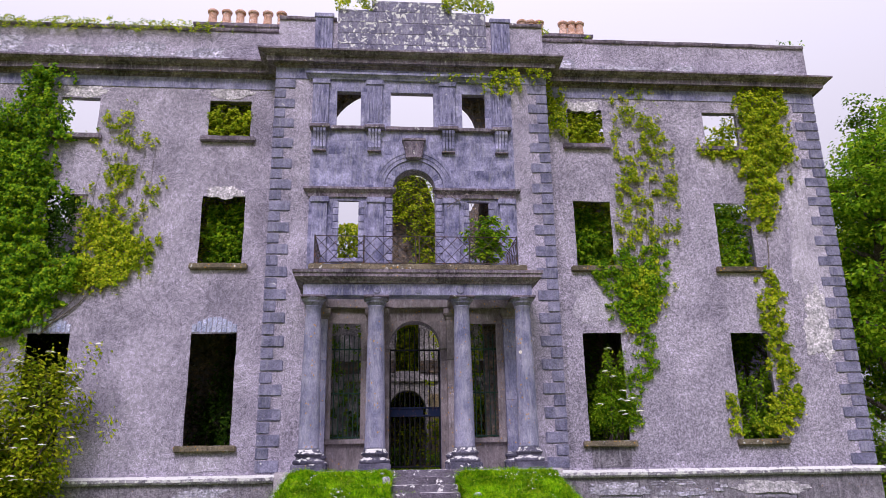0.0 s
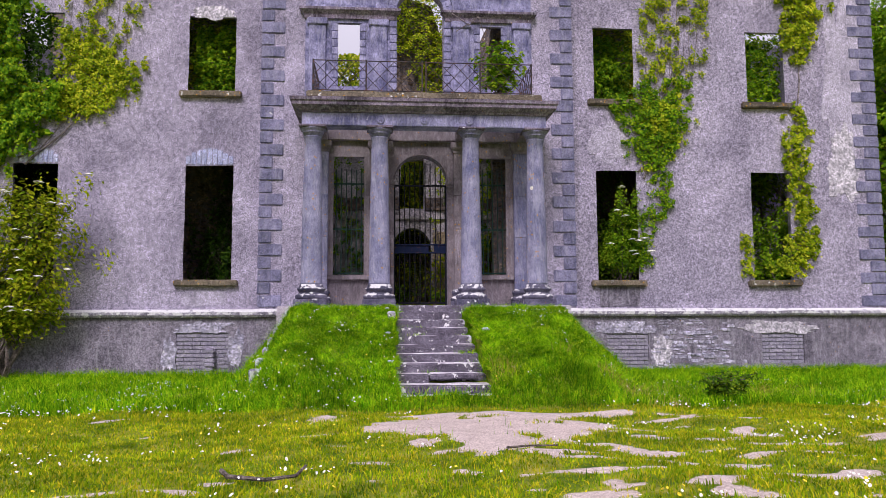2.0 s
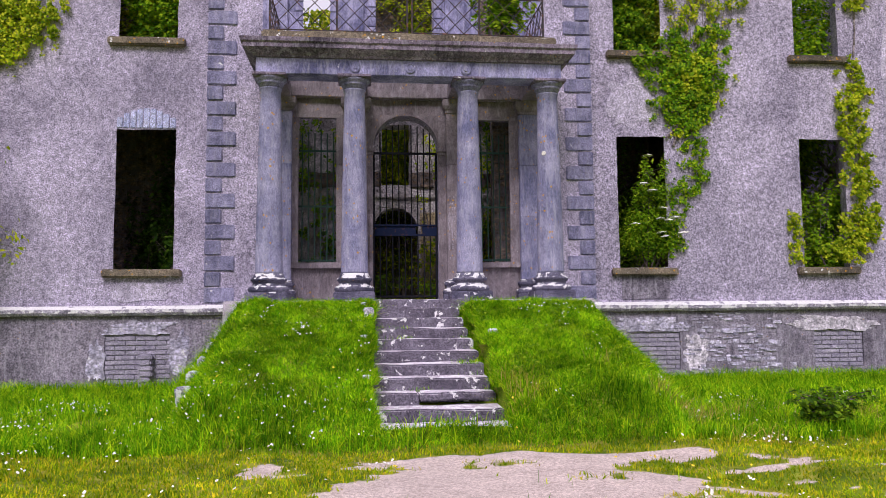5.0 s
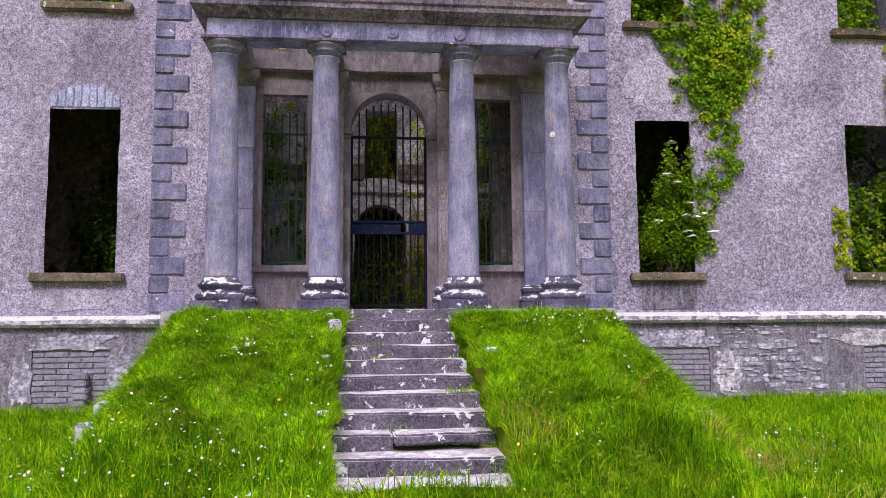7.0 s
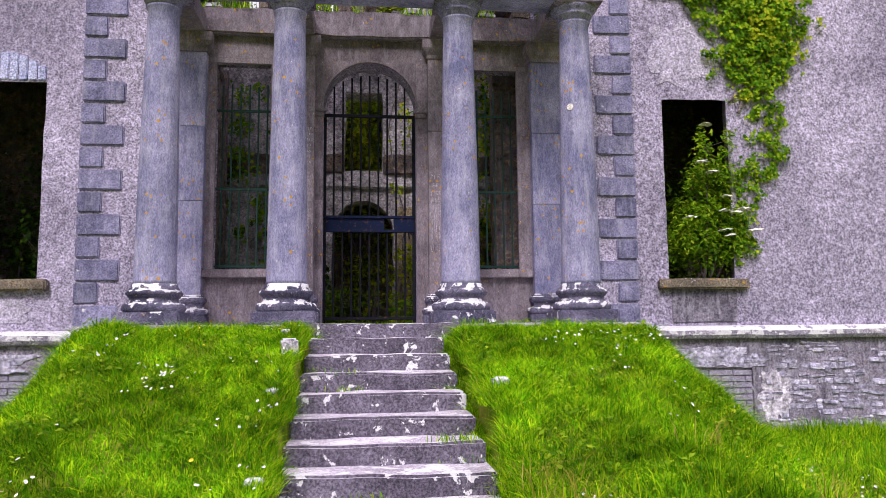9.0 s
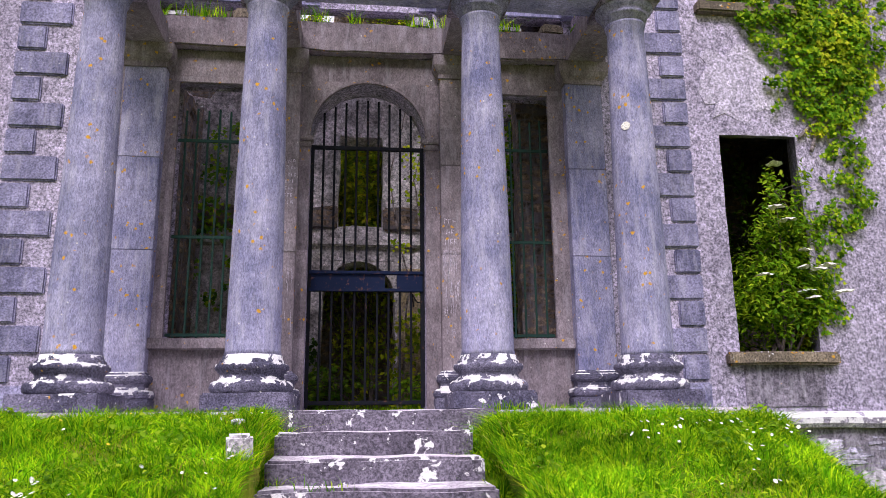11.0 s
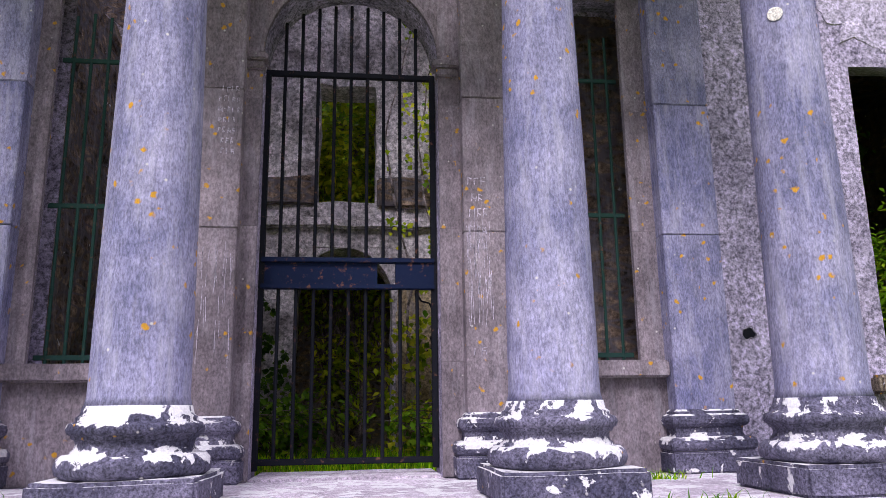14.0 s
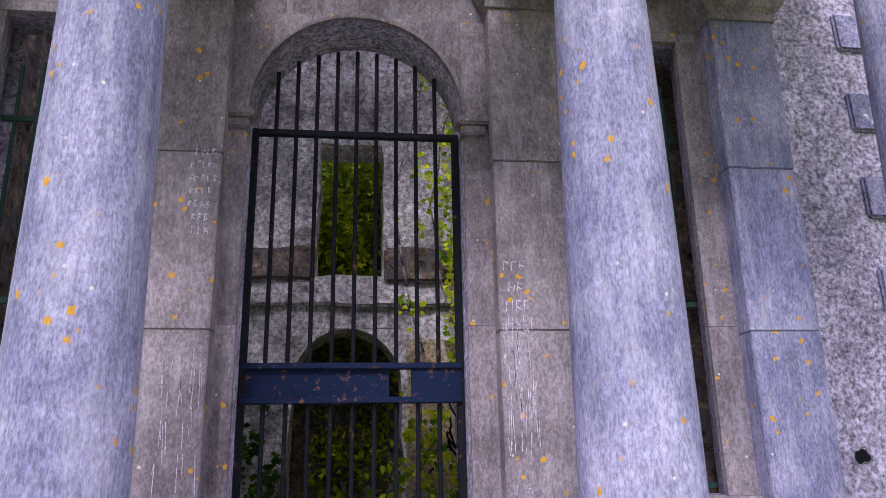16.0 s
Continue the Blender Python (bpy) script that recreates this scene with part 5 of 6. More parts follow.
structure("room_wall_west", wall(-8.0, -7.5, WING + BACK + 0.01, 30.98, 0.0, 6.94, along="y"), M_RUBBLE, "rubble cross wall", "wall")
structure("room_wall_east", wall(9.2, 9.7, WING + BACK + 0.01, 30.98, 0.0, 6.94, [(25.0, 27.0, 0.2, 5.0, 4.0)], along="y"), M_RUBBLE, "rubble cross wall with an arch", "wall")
structure("hall_floor", worn_box(-2.74, 4.9, BAY + 0.43, 26.0, 1.4, 1.82, 0.0, 0.03, 0.5), M_EARTH, "earth floor of the hall, overgrown", "floor")
structure("room_ground", worn_box(END_L + 0.7, END_R - 0.7, WING + BACK + 0.01, 30.98, -0.2, 0.12, 0.0, 0.03, 1.0), M_EARTH, "bare earth inside the ruin", "floor")


# ---- climbing plants ----
def ivy(label, poly, density, y, mat, thick=0.12, size=(0.09, 0.17), gaps=0.0, grain=1.6, seed=0, face=(0, -1, 0.25), lobed=True):
    """Ivy leaves over a stretch of wall, outlined in x and z."""
    r = np.random.default_rng(seed + 11)
    P = np.array(poly)
    lo, hi = P.min(0), P.max(0)
    fine = 0.55 if lobed else 0.6
    n = int(density / fine ** 2 * np.prod(hi - lo))
    x, z = r.uniform(lo[0], hi[0], n), r.uniform(lo[1], hi[1], n)
    jx = 0.7 * (lumps(x, z, 1.6, seed) - 0.5) + 1.0 * (lumps(x, z, 4.5, seed + 3) - 0.5) + r.normal(0, 0.05, n)
    jz = 0.7 * (lumps(x, z, 1.6, seed + 9) - 0.5) + 1.0 * (lumps(x, z, 4.5, seed + 6) - 0.5) + r.normal(0, 0.05, n)
    keep = inside(poly, x + jx, z + jz)
    x, z = x[keep], z[keep]
    f = lumps(x, z, grain, seed + 20) * 0.4 + lumps(x, z, grain * 3.2, seed + 30) * 0.6
    if gaps:
        keep = f + r.normal(0, 0.05, len(f)) > gaps + 0.06
        x, z, f = x[keep], z[keep], f[keep]
    out = thick * (0.1 + 2.4 * np.clip(f - 0.3, 0, 1)) * r.uniform(0.25, 1.4, len(x))
    at = np.stack([x, y - 0.02 - out, z], 1)
    me = leaves_mesh("ivy", at, np.tile(np.array(face, float), (len(x), 1)), fine * r.uniform(*size, len(x)), mat, r, 1.0, 0.55, lobed)
    return tagged(new("ivy", me), label, "ivy", kind="stuff")


def vine(points, r0, r1, parent, seed=0):
    """A woody stem through points, thinning upwards."""
    bm = bmesh.new()
    pts = []
    for a, b in zip(points, points[1:]):
        for i in range(8):
            p = Vector(a).lerp(Vector(b), i / 8)
            w = noise.noise_vector(p * 1.3 + Vector((seed, 0, 0)))
            pts.append(p + Vector((w.x * 0.09, abs(w.y) * -0.02, w.z * 0.05)))
    for i in range(len(pts) - 1):
        f, g = i / len(pts), (i + 1) / len(pts)
        rod(bm, pts[i], pts[i + 1], r0 + (r1 - r0) * f, 6, r0 + (r1 - r0) * g)
    return part("stem", bm, M_VINE, parent, smooth=True)


LEFT_MASS = [(-13.0, 13.0), (-11.5, 13.1), (-11.5, 13.9), (-11.3, 14.45), (-10.0, 14.6), (-10.5, 14.0), (-10.25, 13.1), (-10.0, 12.3), (-10.3, 12.1), (-10.1, 10.6), (-9.5, 10.4),
             (-10.3, 10.2), (-10.1, 8.2), (-9.1, 8.0), (-8.9, 7.7), (-9.1, 7.1), (-9.9, 6.7), (-10.0, 6.1), (-11.1, 5.7), (-13.0, 5.2)]
ivy("dense green ivy covering the west wing", LEFT_MASS, 420, WING, M_IVY, 0.5, (0.11, 0.2), 0.0, 1.2, 1)
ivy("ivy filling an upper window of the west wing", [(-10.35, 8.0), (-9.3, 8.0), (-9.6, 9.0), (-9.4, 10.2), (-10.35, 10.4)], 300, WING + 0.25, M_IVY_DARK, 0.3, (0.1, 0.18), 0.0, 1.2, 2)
ivy("thinner yellow-green ivy spreading over render", [(-9.4, 12.3), (-8.1, 13.6), (-7.8, 12.6), (-7.2, 12.3), (-8.0, 11.4), (-7.5, 10.6), (-6.8, 11.0), (-7.0, 10.1), (-7.3, 9.3), (-6.7, 8.9), (-7.0, 8.1), (-7.8, 7.5), (-8.6, 7.1), (-9.3, 7.5), (-9.3, 10.2), (-8.6, 11.2)],
    420, WING, M_IVY_LIT, 0.14, (0.08, 0.15), 0.5, 1.3, 3)
ivy("dense ivy round a lower bend of the west wing", [(-9.3, 7.4), (-8.9, 9.9), (-8.0, 9.6), (-7.6, 8.9), (-6.9, 8.7), (-7.0, 8.1), (-7.8, 7.5), (-8.6, 7.1)], 420, WING, M_IVY_LIT, 0.2, (0.09, 0.16), 0.3, 1.3, 4)
ivy("yellow-green ivy column climbing the east wing", [(8.0, 14.5), (9.3, 14.5), (9.3, 13.8), (9.5, 12.8), (9.9, 11.5), (9.9, 10.1), (9.4, 8.9), (9.2, 7.6), (8.7, 6.5), (8.1, 5.9), (7.7, 6.1), (7.6, 7.2), (7.75, 8.2), (7.8, 10.9), (7.8, 12.5)],
    420, WING, M_IVY_LIT, 0.15, (0.08, 0.15), 0.48, 1.25, 5)
ivy("dense ivy clump beside a window", [(6.7, 8.0), (7.5, 8.2), (8.2, 8.8), (9.3, 8.6), (9.2, 7.6), (8.7, 6.5), (8.1, 5.9), (7.7, 6.1), (7.3, 7.2)], 420, WING, M_IVY, 0.22, (0.09, 0.16), 0.33, 1.25, 6)
ivy("ivy tongue hanging beside a window", [(8.2, 5.9), (8.65, 5.9), (8.5, 4.9), (7.95, 4.0), (7.65, 2.9), (7.4, 2.9), (7.6, 4.0), (7.75, 5.0), (8.0, 5.0)], 420, WING, M_IVY, 0.16, (0.08, 0.14), 0.3, 1.5, 7)
ivy("bright ivy falling from the cornice", [(12.5, 14.6), (14.1, 14.6), (14.2, 13.5), (13.7, 11.4), (13.1, 10.2), (12.9, 9.3), (12.3, 9.4), (12.4, 11.0), (11.9, 12.0), (10.9, 12.15), (10.7, 12.6), (11.5, 12.35), (12.3, 12.3), (12.4, 13.7)],
    440, WING, M_IVY_LIT, 0.25, (0.1, 0.18), 0.28, 1.1, 8)
ivy("ivy strand trailing beside a window", [(12.35, 8.1), (12.85, 8.1), (12.75, 6.5), (12.8, 5.4), (12.85, 4.3), (13.1, 3.3), (12.6, 2.75), (11.4, 2.75), (12.1, 3.6), (12.4, 4.6), (12.3, 6.5)], 420, WING - 0.02, M_IVY_LIT, 0.22, (0.1, 0.17), 0.28, 1.4, 9)
ivy("small ivy tuft beside a window", [(10.65, 4.1), (11.1, 4.1), (11.05, 2.75), (10.75, 3.0)], 420, WING, M_IVY_LIT, 0.12, (0.08, 0.14), 0.2, 1.4, 10)
ivy("ivy hanging from the corner of the bay", [(5.35, 14.55), (6.2, 14.4), (6.25, 13.4), (6.3, 12.5), (6.0, 12.5), (5.7, 13.0), (5.45, 13.6)], 420, WING - 0.05, M_IVY_LIT, 0.25, (0.09, 0.16), 0.25, 1.4, 12)
ivy("ivy creeping under the bay's cornice", [(3.3, 14.6), (5.6, 14.6), (5.6, 14.25), (4.6, 14.3), (4.3, 13.75), (3.7, 13.6), (3.2, 13.95)], 380, BAY - 0.1, M_IVY_LIT, 0.25, (0.09, 0.15), 0.4, 1.8, 13)
ivy("ivy creeping along the upper entablature", [(1.3, 14.35), (3.3, 14.35), (3.3, 13.95), (2.6, 14.1), (1.3, 14.1)], 320, BAY - 0.16, M_IVY_LIT, 0.12, (0.08, 0.13), 0.46, 1.8, 14)
ivy("grassy ivy along the west parapet top", [(END_L, 16.1), (-9.0, 16.2), (-5.2, 16.28), (-5.0, 16.45), (-8.0, 16.5), (-11.8, 16.6), (END_L, 16.55)], 420, WING - 0.08, M_IVY_LIT, 0.14, (0.06, 0.11), 0.25, 1.2, 15)
ivy("ivy on the attic's west shoulder", [(-1.6, 16.7), (-0.3, 16.85), (-0.2, 17.6), (-1.2, 17.6)], 420, BAY + 0.1, M_IVY_LIT, 0.35, (0.09, 0.16), 0.2, 1.8, 16)
ivy("ivy on the attic's east shoulder", [(2.1, 16.85), (3.6, 16.7), (3.8, 17.0), (3.2, 17.5), (2.0, 17.7)], 420, BAY + 0.1, M_IVY_LIT, 0.35, (0.09, 0.16), 0.2, 1.8, 17)
ivy("ivy tuft on the east parapet", [(5.35, 16.35), (5.8, 16.35), (5.7, 16.9), (5.4, 16.9)], 300, WING - 0.1, M_IVY_LIT, 0.2, (0.09, 0.14), 0.2, 1.8, 18)
ivy("thin moss and ivy on the east parapet", [(13.8, 16.4), (15.2, 16.35), (15.1, 16.55), (13.9, 16.55)], 160, WING - 0.1, M_IVY, 0.12, (0.07, 0.12), 0.3, 1.8, 19)
ivy("thin ivy round the upper window of the east wing", [(10.6, 12.5), (12.6, 12.3), (12.6, 12.0), (11.0, 12.0)], 300, WING, M_IVY_LIT, 0.15, (0.09, 0.15), 0.3, 1.6, 40)
ivy("ivy tendrils under the west window", [(-10.3, 7.6), (-8.3, 7.2), (-8.6, 8.2), (-10.3, 8.2)], 420, WING, M_IVY_LIT, 0.25, (0.09, 0.16), 0.2, 1.4, 41)
for label, poly, y, mat, seed in (
        ("bright ivy filling a top window of the west wing", [(-5.65, 12.38), (-4.2, 12.38), (-4.2, 13.6), (-5.65, 13.55)], 0.36, M_IVY_LIT, 50),
        ("bright ivy filling a top window of the east wing", [(6.25, 12.38), (7.6, 12.38), (7.6, 13.6), (6.25, 13.65)], 0.36, M_IVY_LIT, 51),
        ("ivy sloping across a top window", [(11.1, 12.38), (12.4, 12.38), (12.4, 13.7), (11.95, 13.5), (11.4, 12.9)], 0.36, M_IVY_LIT, 52),
        ("dark green ivy filling a middle window", [(-5.7, 8.1), (-4.2, 8.1), (-4.2, 10.3), (-5.7, 10.3)], 0.95, M_IVY, 53),
        ("dark green ivy filling a middle window", [(6.2, 8.1), (7.65, 8.1), (7.65, 10.3), (6.2, 10.3)], 0.95, M_IVY, 54),
        ("ivy filling a middle window of the east wing", [(11.0, 8.1), (12.4, 8.1), (12.4, 10.2), (11.0, 10.2)], 0.75, M_IVY, 55),
        ("ivy creeping round the side of a top window", [(-10.4, 12.38), (-9.75, 12.38), (-10.0, 13.0), (-10.2, 13.6), (-10.4, 13.6)], 0.3, M_IVY, 56)):
    ivy(label, poly, 520, WING + y, mat, 0.35, (0.1, 0.17), 0.12 if y < 0.9 else 0.0, 1.8, seed, face=(0, -0.8, 0.6))
ivy("ivy patches on the hall wall seen past the bars", [(-2.7, 1.9), (-0.2, 1.9), (-0.4, 6.5), (-2.7, 7.6)], 150, 25.97, M_IVY, 0.4, (0.1, 0.18), 0.5, 0.9, 70)
ivy("ivy patches on the hall wall seen past the bars", [(2.0, 1.9), (4.85, 1.9), (4.85, 7.6), (2.4, 7.0)], 150, 25.97, M_IVY, 0.4, (0.1, 0.18), 0.5, 0.9, 71)
# ivy on the walls inside
ivy("ivy on the chimney wall inside the west wing", [(-7.1, 7.4), (-3.2, 7.4), (-3.2, 17.2), (-7.1, 17.2)], 260, 24.8, M_IVY_LIT, 0.9, (0.14, 0.24), 0.0, 1.0, 20, face=(0, -0.3, 1.0), lobed=False)
ivy("ivy on the chimney wall inside the east wing", [(5.4, 7.4), (8.3, 7.4), (8.3, 17.2), (5.4, 17.2)], 260, 24.8, M_IVY_LIT, 0.9, (0.14, 0.24), 0.0, 1.0, 21, face=(0, -0.3, 1.0), lobed=False)
ivy("ivy mantling the rear wall's west end", [(END_L + 0.8, 7.4), (-7.6, 7.4), (-7.6, 14.3), (END_L + 0.8, 14.3)], 130, 30.98, M_IVY, 0.8, (0.2, 0.32), 0.0, 0.8, 22, lobed=False)
ivy("ivy mantling the rear wall's east end", [(8.4, 2.0), (END_R - 0.8, 2.0), (END_R - 0.8, 15.6), (14.0, 17.2), (13.0, 15.0), (8.4, 13.2)], 150, 30.98, M_IVY_LIT, 0.9, (0.2, 0.32), 0.0, 0.8, 23, lobed=False)
ivy("bright ivy hanging high on the rear wall", [(0.1, 15.2), (2.8, 15.2), (2.8, 9.8), (1.7, 9.8), (1.2, 12.0), (0.3, 12.6)], 200, 30.95, M_IVY_LIT, 0.7, (0.12, 0.2), 0.1, 1.0, 24, face=(0, -0.7, 0.7))
ivy("yellow ivy on the lower rear wall", [(-2.0, 9.0), (0.1, 9.0), (0.1, 12.2), (-2.0, 12.2)], 200, 30.95, M_IVY_LIT, 0.7, (0.14, 0.24), 0.1, 1.0, 25)
ivy("bright ivy on the rear wall beyond the hall", [(-1.5, 4.7), (3.7, 4.7), (3.7, 9.8), (-1.5, 9.8)], 170, 30.95, M_ELDER, 0.9, (0.18, 0.3), 0.0, 0.9, 28, face=(0, -0.6, 0.8), lobed=False)
ivy("creeper up the hall wall beside the window", [(1.5, 1.8), (3.6, 1.8), (3.6, 8.2), (1.9, 8.2), (1.75, 5.0)], 170, 25.9, M_IVY_LIT, 0.9, (0.1, 0.17), 0.45, 0.9, 26)
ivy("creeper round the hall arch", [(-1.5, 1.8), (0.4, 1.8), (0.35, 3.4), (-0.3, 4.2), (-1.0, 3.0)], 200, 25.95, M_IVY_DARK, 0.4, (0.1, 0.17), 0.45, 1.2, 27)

stems = thing("vine_stems", "bare grey climbing stems on the render", "vine")
vine([(7.75, WING - 0.04, 5.7), (7.95, WING - 0.05, 6.3), (8.15, WING - 0.05, 8.0), (8.5, WING - 0.05, 10.5), (8.6, WING - 0.04, 13.0)], 0.03, 0.012, stems, 1)
vine([(7.6, WING - 0.04, 5.9), (8.2, WING - 0.06, 6.5), (8.2, WING - 0.05, 7.7), (8.9, WING - 0.05, 9.5), (9.0, WING - 0.04, 12.0)], 0.03, 0.01, stems, 4)
vine([(12.7, WING - 0.05, 4.8), (12.6, WING - 0.05, 7.5), (12.9, WING - 0.05, 10.0), (13.3, WING - 0.04, 13.0)], 0.03, 0.012, stems, 7)
vine([(-10.0, WING - 0.04, 5.9), (-9.2, WING - 0.05, 6.6), (-8.5, WING - 0.05, 7.4), (-8.2, WING - 0.05, 10.0), (-8.0, WING - 0.04, 13.0)], 0.03, 0.01, stems, 9)
vine([(-10.2, WING - 0.04, 6.1), (-9.5, WING - 0.05, 6.4), (-8.9, WING - 0.05, 7.3)], 0.02, 0.01, stems, 12)
vine([(1.9, BAY - 0.2, 10.2), (2.4, BAY - 0.22, 9.9), (2.7, BAY - 0.2, 10.15), (3.0, BAY - 0.2, 9.3), (2.9, BAY - 0.15, 8.2)], 0.014, 0.006, stems, 14)
vine([(2.1, BAY - 0.2, 9.7), (2.6, BAY - 0.22, 10.1), (3.1, BAY - 0.2, 10.1), (2.75, BAY - 0.2, 8.8)], 0.012, 0.006, stems, 17)
for i in range(9):
    x = 7.95 + 0.19 * i
    vine([(x * 0.35 + 5.4, WING - 0.02, 6.8 + 0.2 * (i % 3)), (x, WING - 0.025, 9.2), (x + 0.12, WING - 0.02, 11.2), (x - 0.1 + 0.02 * i, WING - 0.02, 13.2 + 0.3 * (i % 3))], 0.009, 0.004, stems, 40 + i)
for i in range(6):
    x = -9.0 + 0.33 * i
    vine([(-9.2 + 0.1 * i, WING - 0.02, 7.2), (x, WING - 0.025, 9.0), (x + 0.1, WING - 0.02, 10.8), (x + 0.15, WING - 0.02, 11.8 + 0.35 * (i % 3))], 0.009, 0.004, stems, 60 + i)
for i in range(5):
    x = 1.7 + 0.4 * i
    vine([(x, 25.6 - 0.1 * (i % 3), 1.8), (x + 0.15, 25.5, 4.0), (x - 0.2, 25.6, 6.0), (x + 0.25, 25.7, 8.0)], 0.022, 0.008, stems, 20 + i)


# ---- shrubs and trees ----
def shrub(name, label, at, spread, height, count, size, mat, seed, flowers=0, width=0.55, category="shrub", stems_n=7, low=0.15):
    """A bush: stems from one foot, twigs, leaf sprays round the tips, flat white flower heads."""
    r = np.random.default_rng(seed + 100)
    t = thing(name, label, category, at=at)
    tips = []
    for s in range(stems_n):
        a = r.uniform(0, 2 * math.pi)
        end = Vector((math.cos(a) * spread[0] * r.uniform(0.2, 0.8), math.sin(a) * spread[1] * r.uniform(0.2, 0.8), height * r.uniform(0.55, 0.95)))
        bm = bmesh.new()
        prev = Vector((r.normal(0, 0.06), r.normal(0, 0.06), 0))
        for i in range(1, 6):
            p = end * (i / 5) ** 1.1 + Vector(r.normal(0, 0.03 * height, 3).tolist())
            p.z = max(p.z, 0.02)
            rod(bm, prev, p, 0.035 * (1 - i / 6) * height / 3 + 0.004, 5, 0.035 * (1 - (i + 1) / 6) * height / 3 + 0.004)
            if i > 1:
                for _ in range(4):
                    d = Vector(r.normal(0, 1, 3).tolist()).normalized()
                    q = p + Vector((d.x * spread[0], d.y * spread[1], d.z * height * 0.3)) * 0.45
                    q.z = min(max(q.z, height * low), height)
                    rod(bm, p, q, 0.007, 4, 0.003)
                    tips.append(q)
                tips.append(p)
            prev = p
        part("stem", bm, M_BARK, t)
    T = np.array([list(v) for v in tips])
    pick = r.integers(0, len(T), count)
    spread3 = np.array([spread[0], spread[1], height * 0.6]) * 0.07
    at_l = T[pick] + r.normal(0, 1, (count, 3)) * spread3
    at_l[:, 2] = np.clip(at_l[:, 2], 0.03, None)
    facing = unit(np.stack([at_l[:, 0] * 0.6, at_l[:, 1] * 0.6 - 0.3, np.full(count, 0.9)], 1) + r.normal(0, 0.3, (count, 3)))
    ob = new("foliage", leaves_mesh("foliage", at_l, facing, r.uniform(*size, count), mat, r, width, 0.9))
    ob.parent = t
    if flowers:
        for i in range(flowers):
            order = np.argsort(-(T[:, 2] / height - 0.9 * T[:, 1] / spread[1]))
            c = T[order[r.integers(0, max(6, len(T) // 3))]] * np.array([1.1, 1.15, 1.04])
            bm = bmesh.new()
            mid = bm.verts.new((c[0], c[1] - 0.18, c[2] + 0.12))
            ring = []
            for k in range(14):
                u, rad = 2 * math.pi * k / 14, r.uniform(0.08, 0.15)
                ring.append(bm.verts.new((c[0] + rad * math.cos(u), c[1] - 0.18 + rad * math.sin(u), c[2] + 0.08 + r.uniform(-0.02, 0.02))))
            for k in range(14):
                bm.faces.new([mid, ring[k], ring[(k + 1) % 14]])
            fl = new("flower_head", finish("flower_head", bm, M_FLOWER))
            fl.parent = t
    return t


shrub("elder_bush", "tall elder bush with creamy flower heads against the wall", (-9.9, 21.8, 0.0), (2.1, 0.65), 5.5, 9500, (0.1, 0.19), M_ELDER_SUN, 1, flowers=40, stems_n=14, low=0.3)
shrub("elder_bush", "elder bush with white flower heads growing inside a window", (7.1, 23.0, 1.9), (1.05, 0.5), 3.3, 11500, (0.07, 0.13), M_ELDER, 2, flowers=12, stems_n=9, low=0.42, width=0.42)
shrub("bush", "dark leafy bush inside a ground-floor window", (12.3, 23.6, 0.1), (1.0, 0.6), 4.7, 8500, (0.08, 0.15), M_ELDER, 3, stems_n=8)
shrub("bush", "dark leafy bush deep inside a ground-floor window", (7.0, 24.6, 0.1), (1.2, 0.6), 5.9, 9000, (0.08, 0.15), M_TREE, 44, stems_n=8)
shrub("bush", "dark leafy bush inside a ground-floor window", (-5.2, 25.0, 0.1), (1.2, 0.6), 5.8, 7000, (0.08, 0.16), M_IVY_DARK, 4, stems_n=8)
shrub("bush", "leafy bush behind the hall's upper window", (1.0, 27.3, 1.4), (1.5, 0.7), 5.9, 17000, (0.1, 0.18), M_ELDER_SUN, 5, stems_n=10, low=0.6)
shrub("young_tree", "leafy young tree growing inside the roofless east wing", (12.6, 26.2, 0.1), (1.9, 1.5), 14.2, 20000, (0.1, 0.19), M_ELDER, 31, stems_n=9, category="tree", low=0.45)
shrub("young_tree", "leafy young tree growing inside the roofless west wing", (-10.3, 25.8, 0.1), (1.8, 1.5), 11.5, 15000, (0.1, 0.19), M_TREE, 32, stems_n=9, category="tree", low=0.45)
shrub("sapling", "green sapling growing on the balcony", (3.0, 20.3, 7.33), (0.8, 0.35), 1.4, 1700, (0.1, 0.17), M_ELDER, 6, stems_n=8, category="sapling")
shrub("nettle_clump", "dark nettle clump in the long grass", (6.2, 14.6, 0.0), (0.6, 0.5), 0.55, 900, (0.06, 0.12), M_TREE, 7, stems_n=7, category="weeds")
shrub("weed_clump", "leafy weeds on the hall floor", (0.2, 24.8, 1.82), (0.9, 0.6), 0.8, 900, (0.07, 0.14), M_TREE, 8, stems_n=8, category="weeds")
shrub("weed_clump", "leafy weeds on the hall floor", (2.2, 24.4, 1.82), (0.9, 0.6), 0.7, 900, (0.07, 0.14), M_ELDER, 9, stems_n=8, category="weeds")


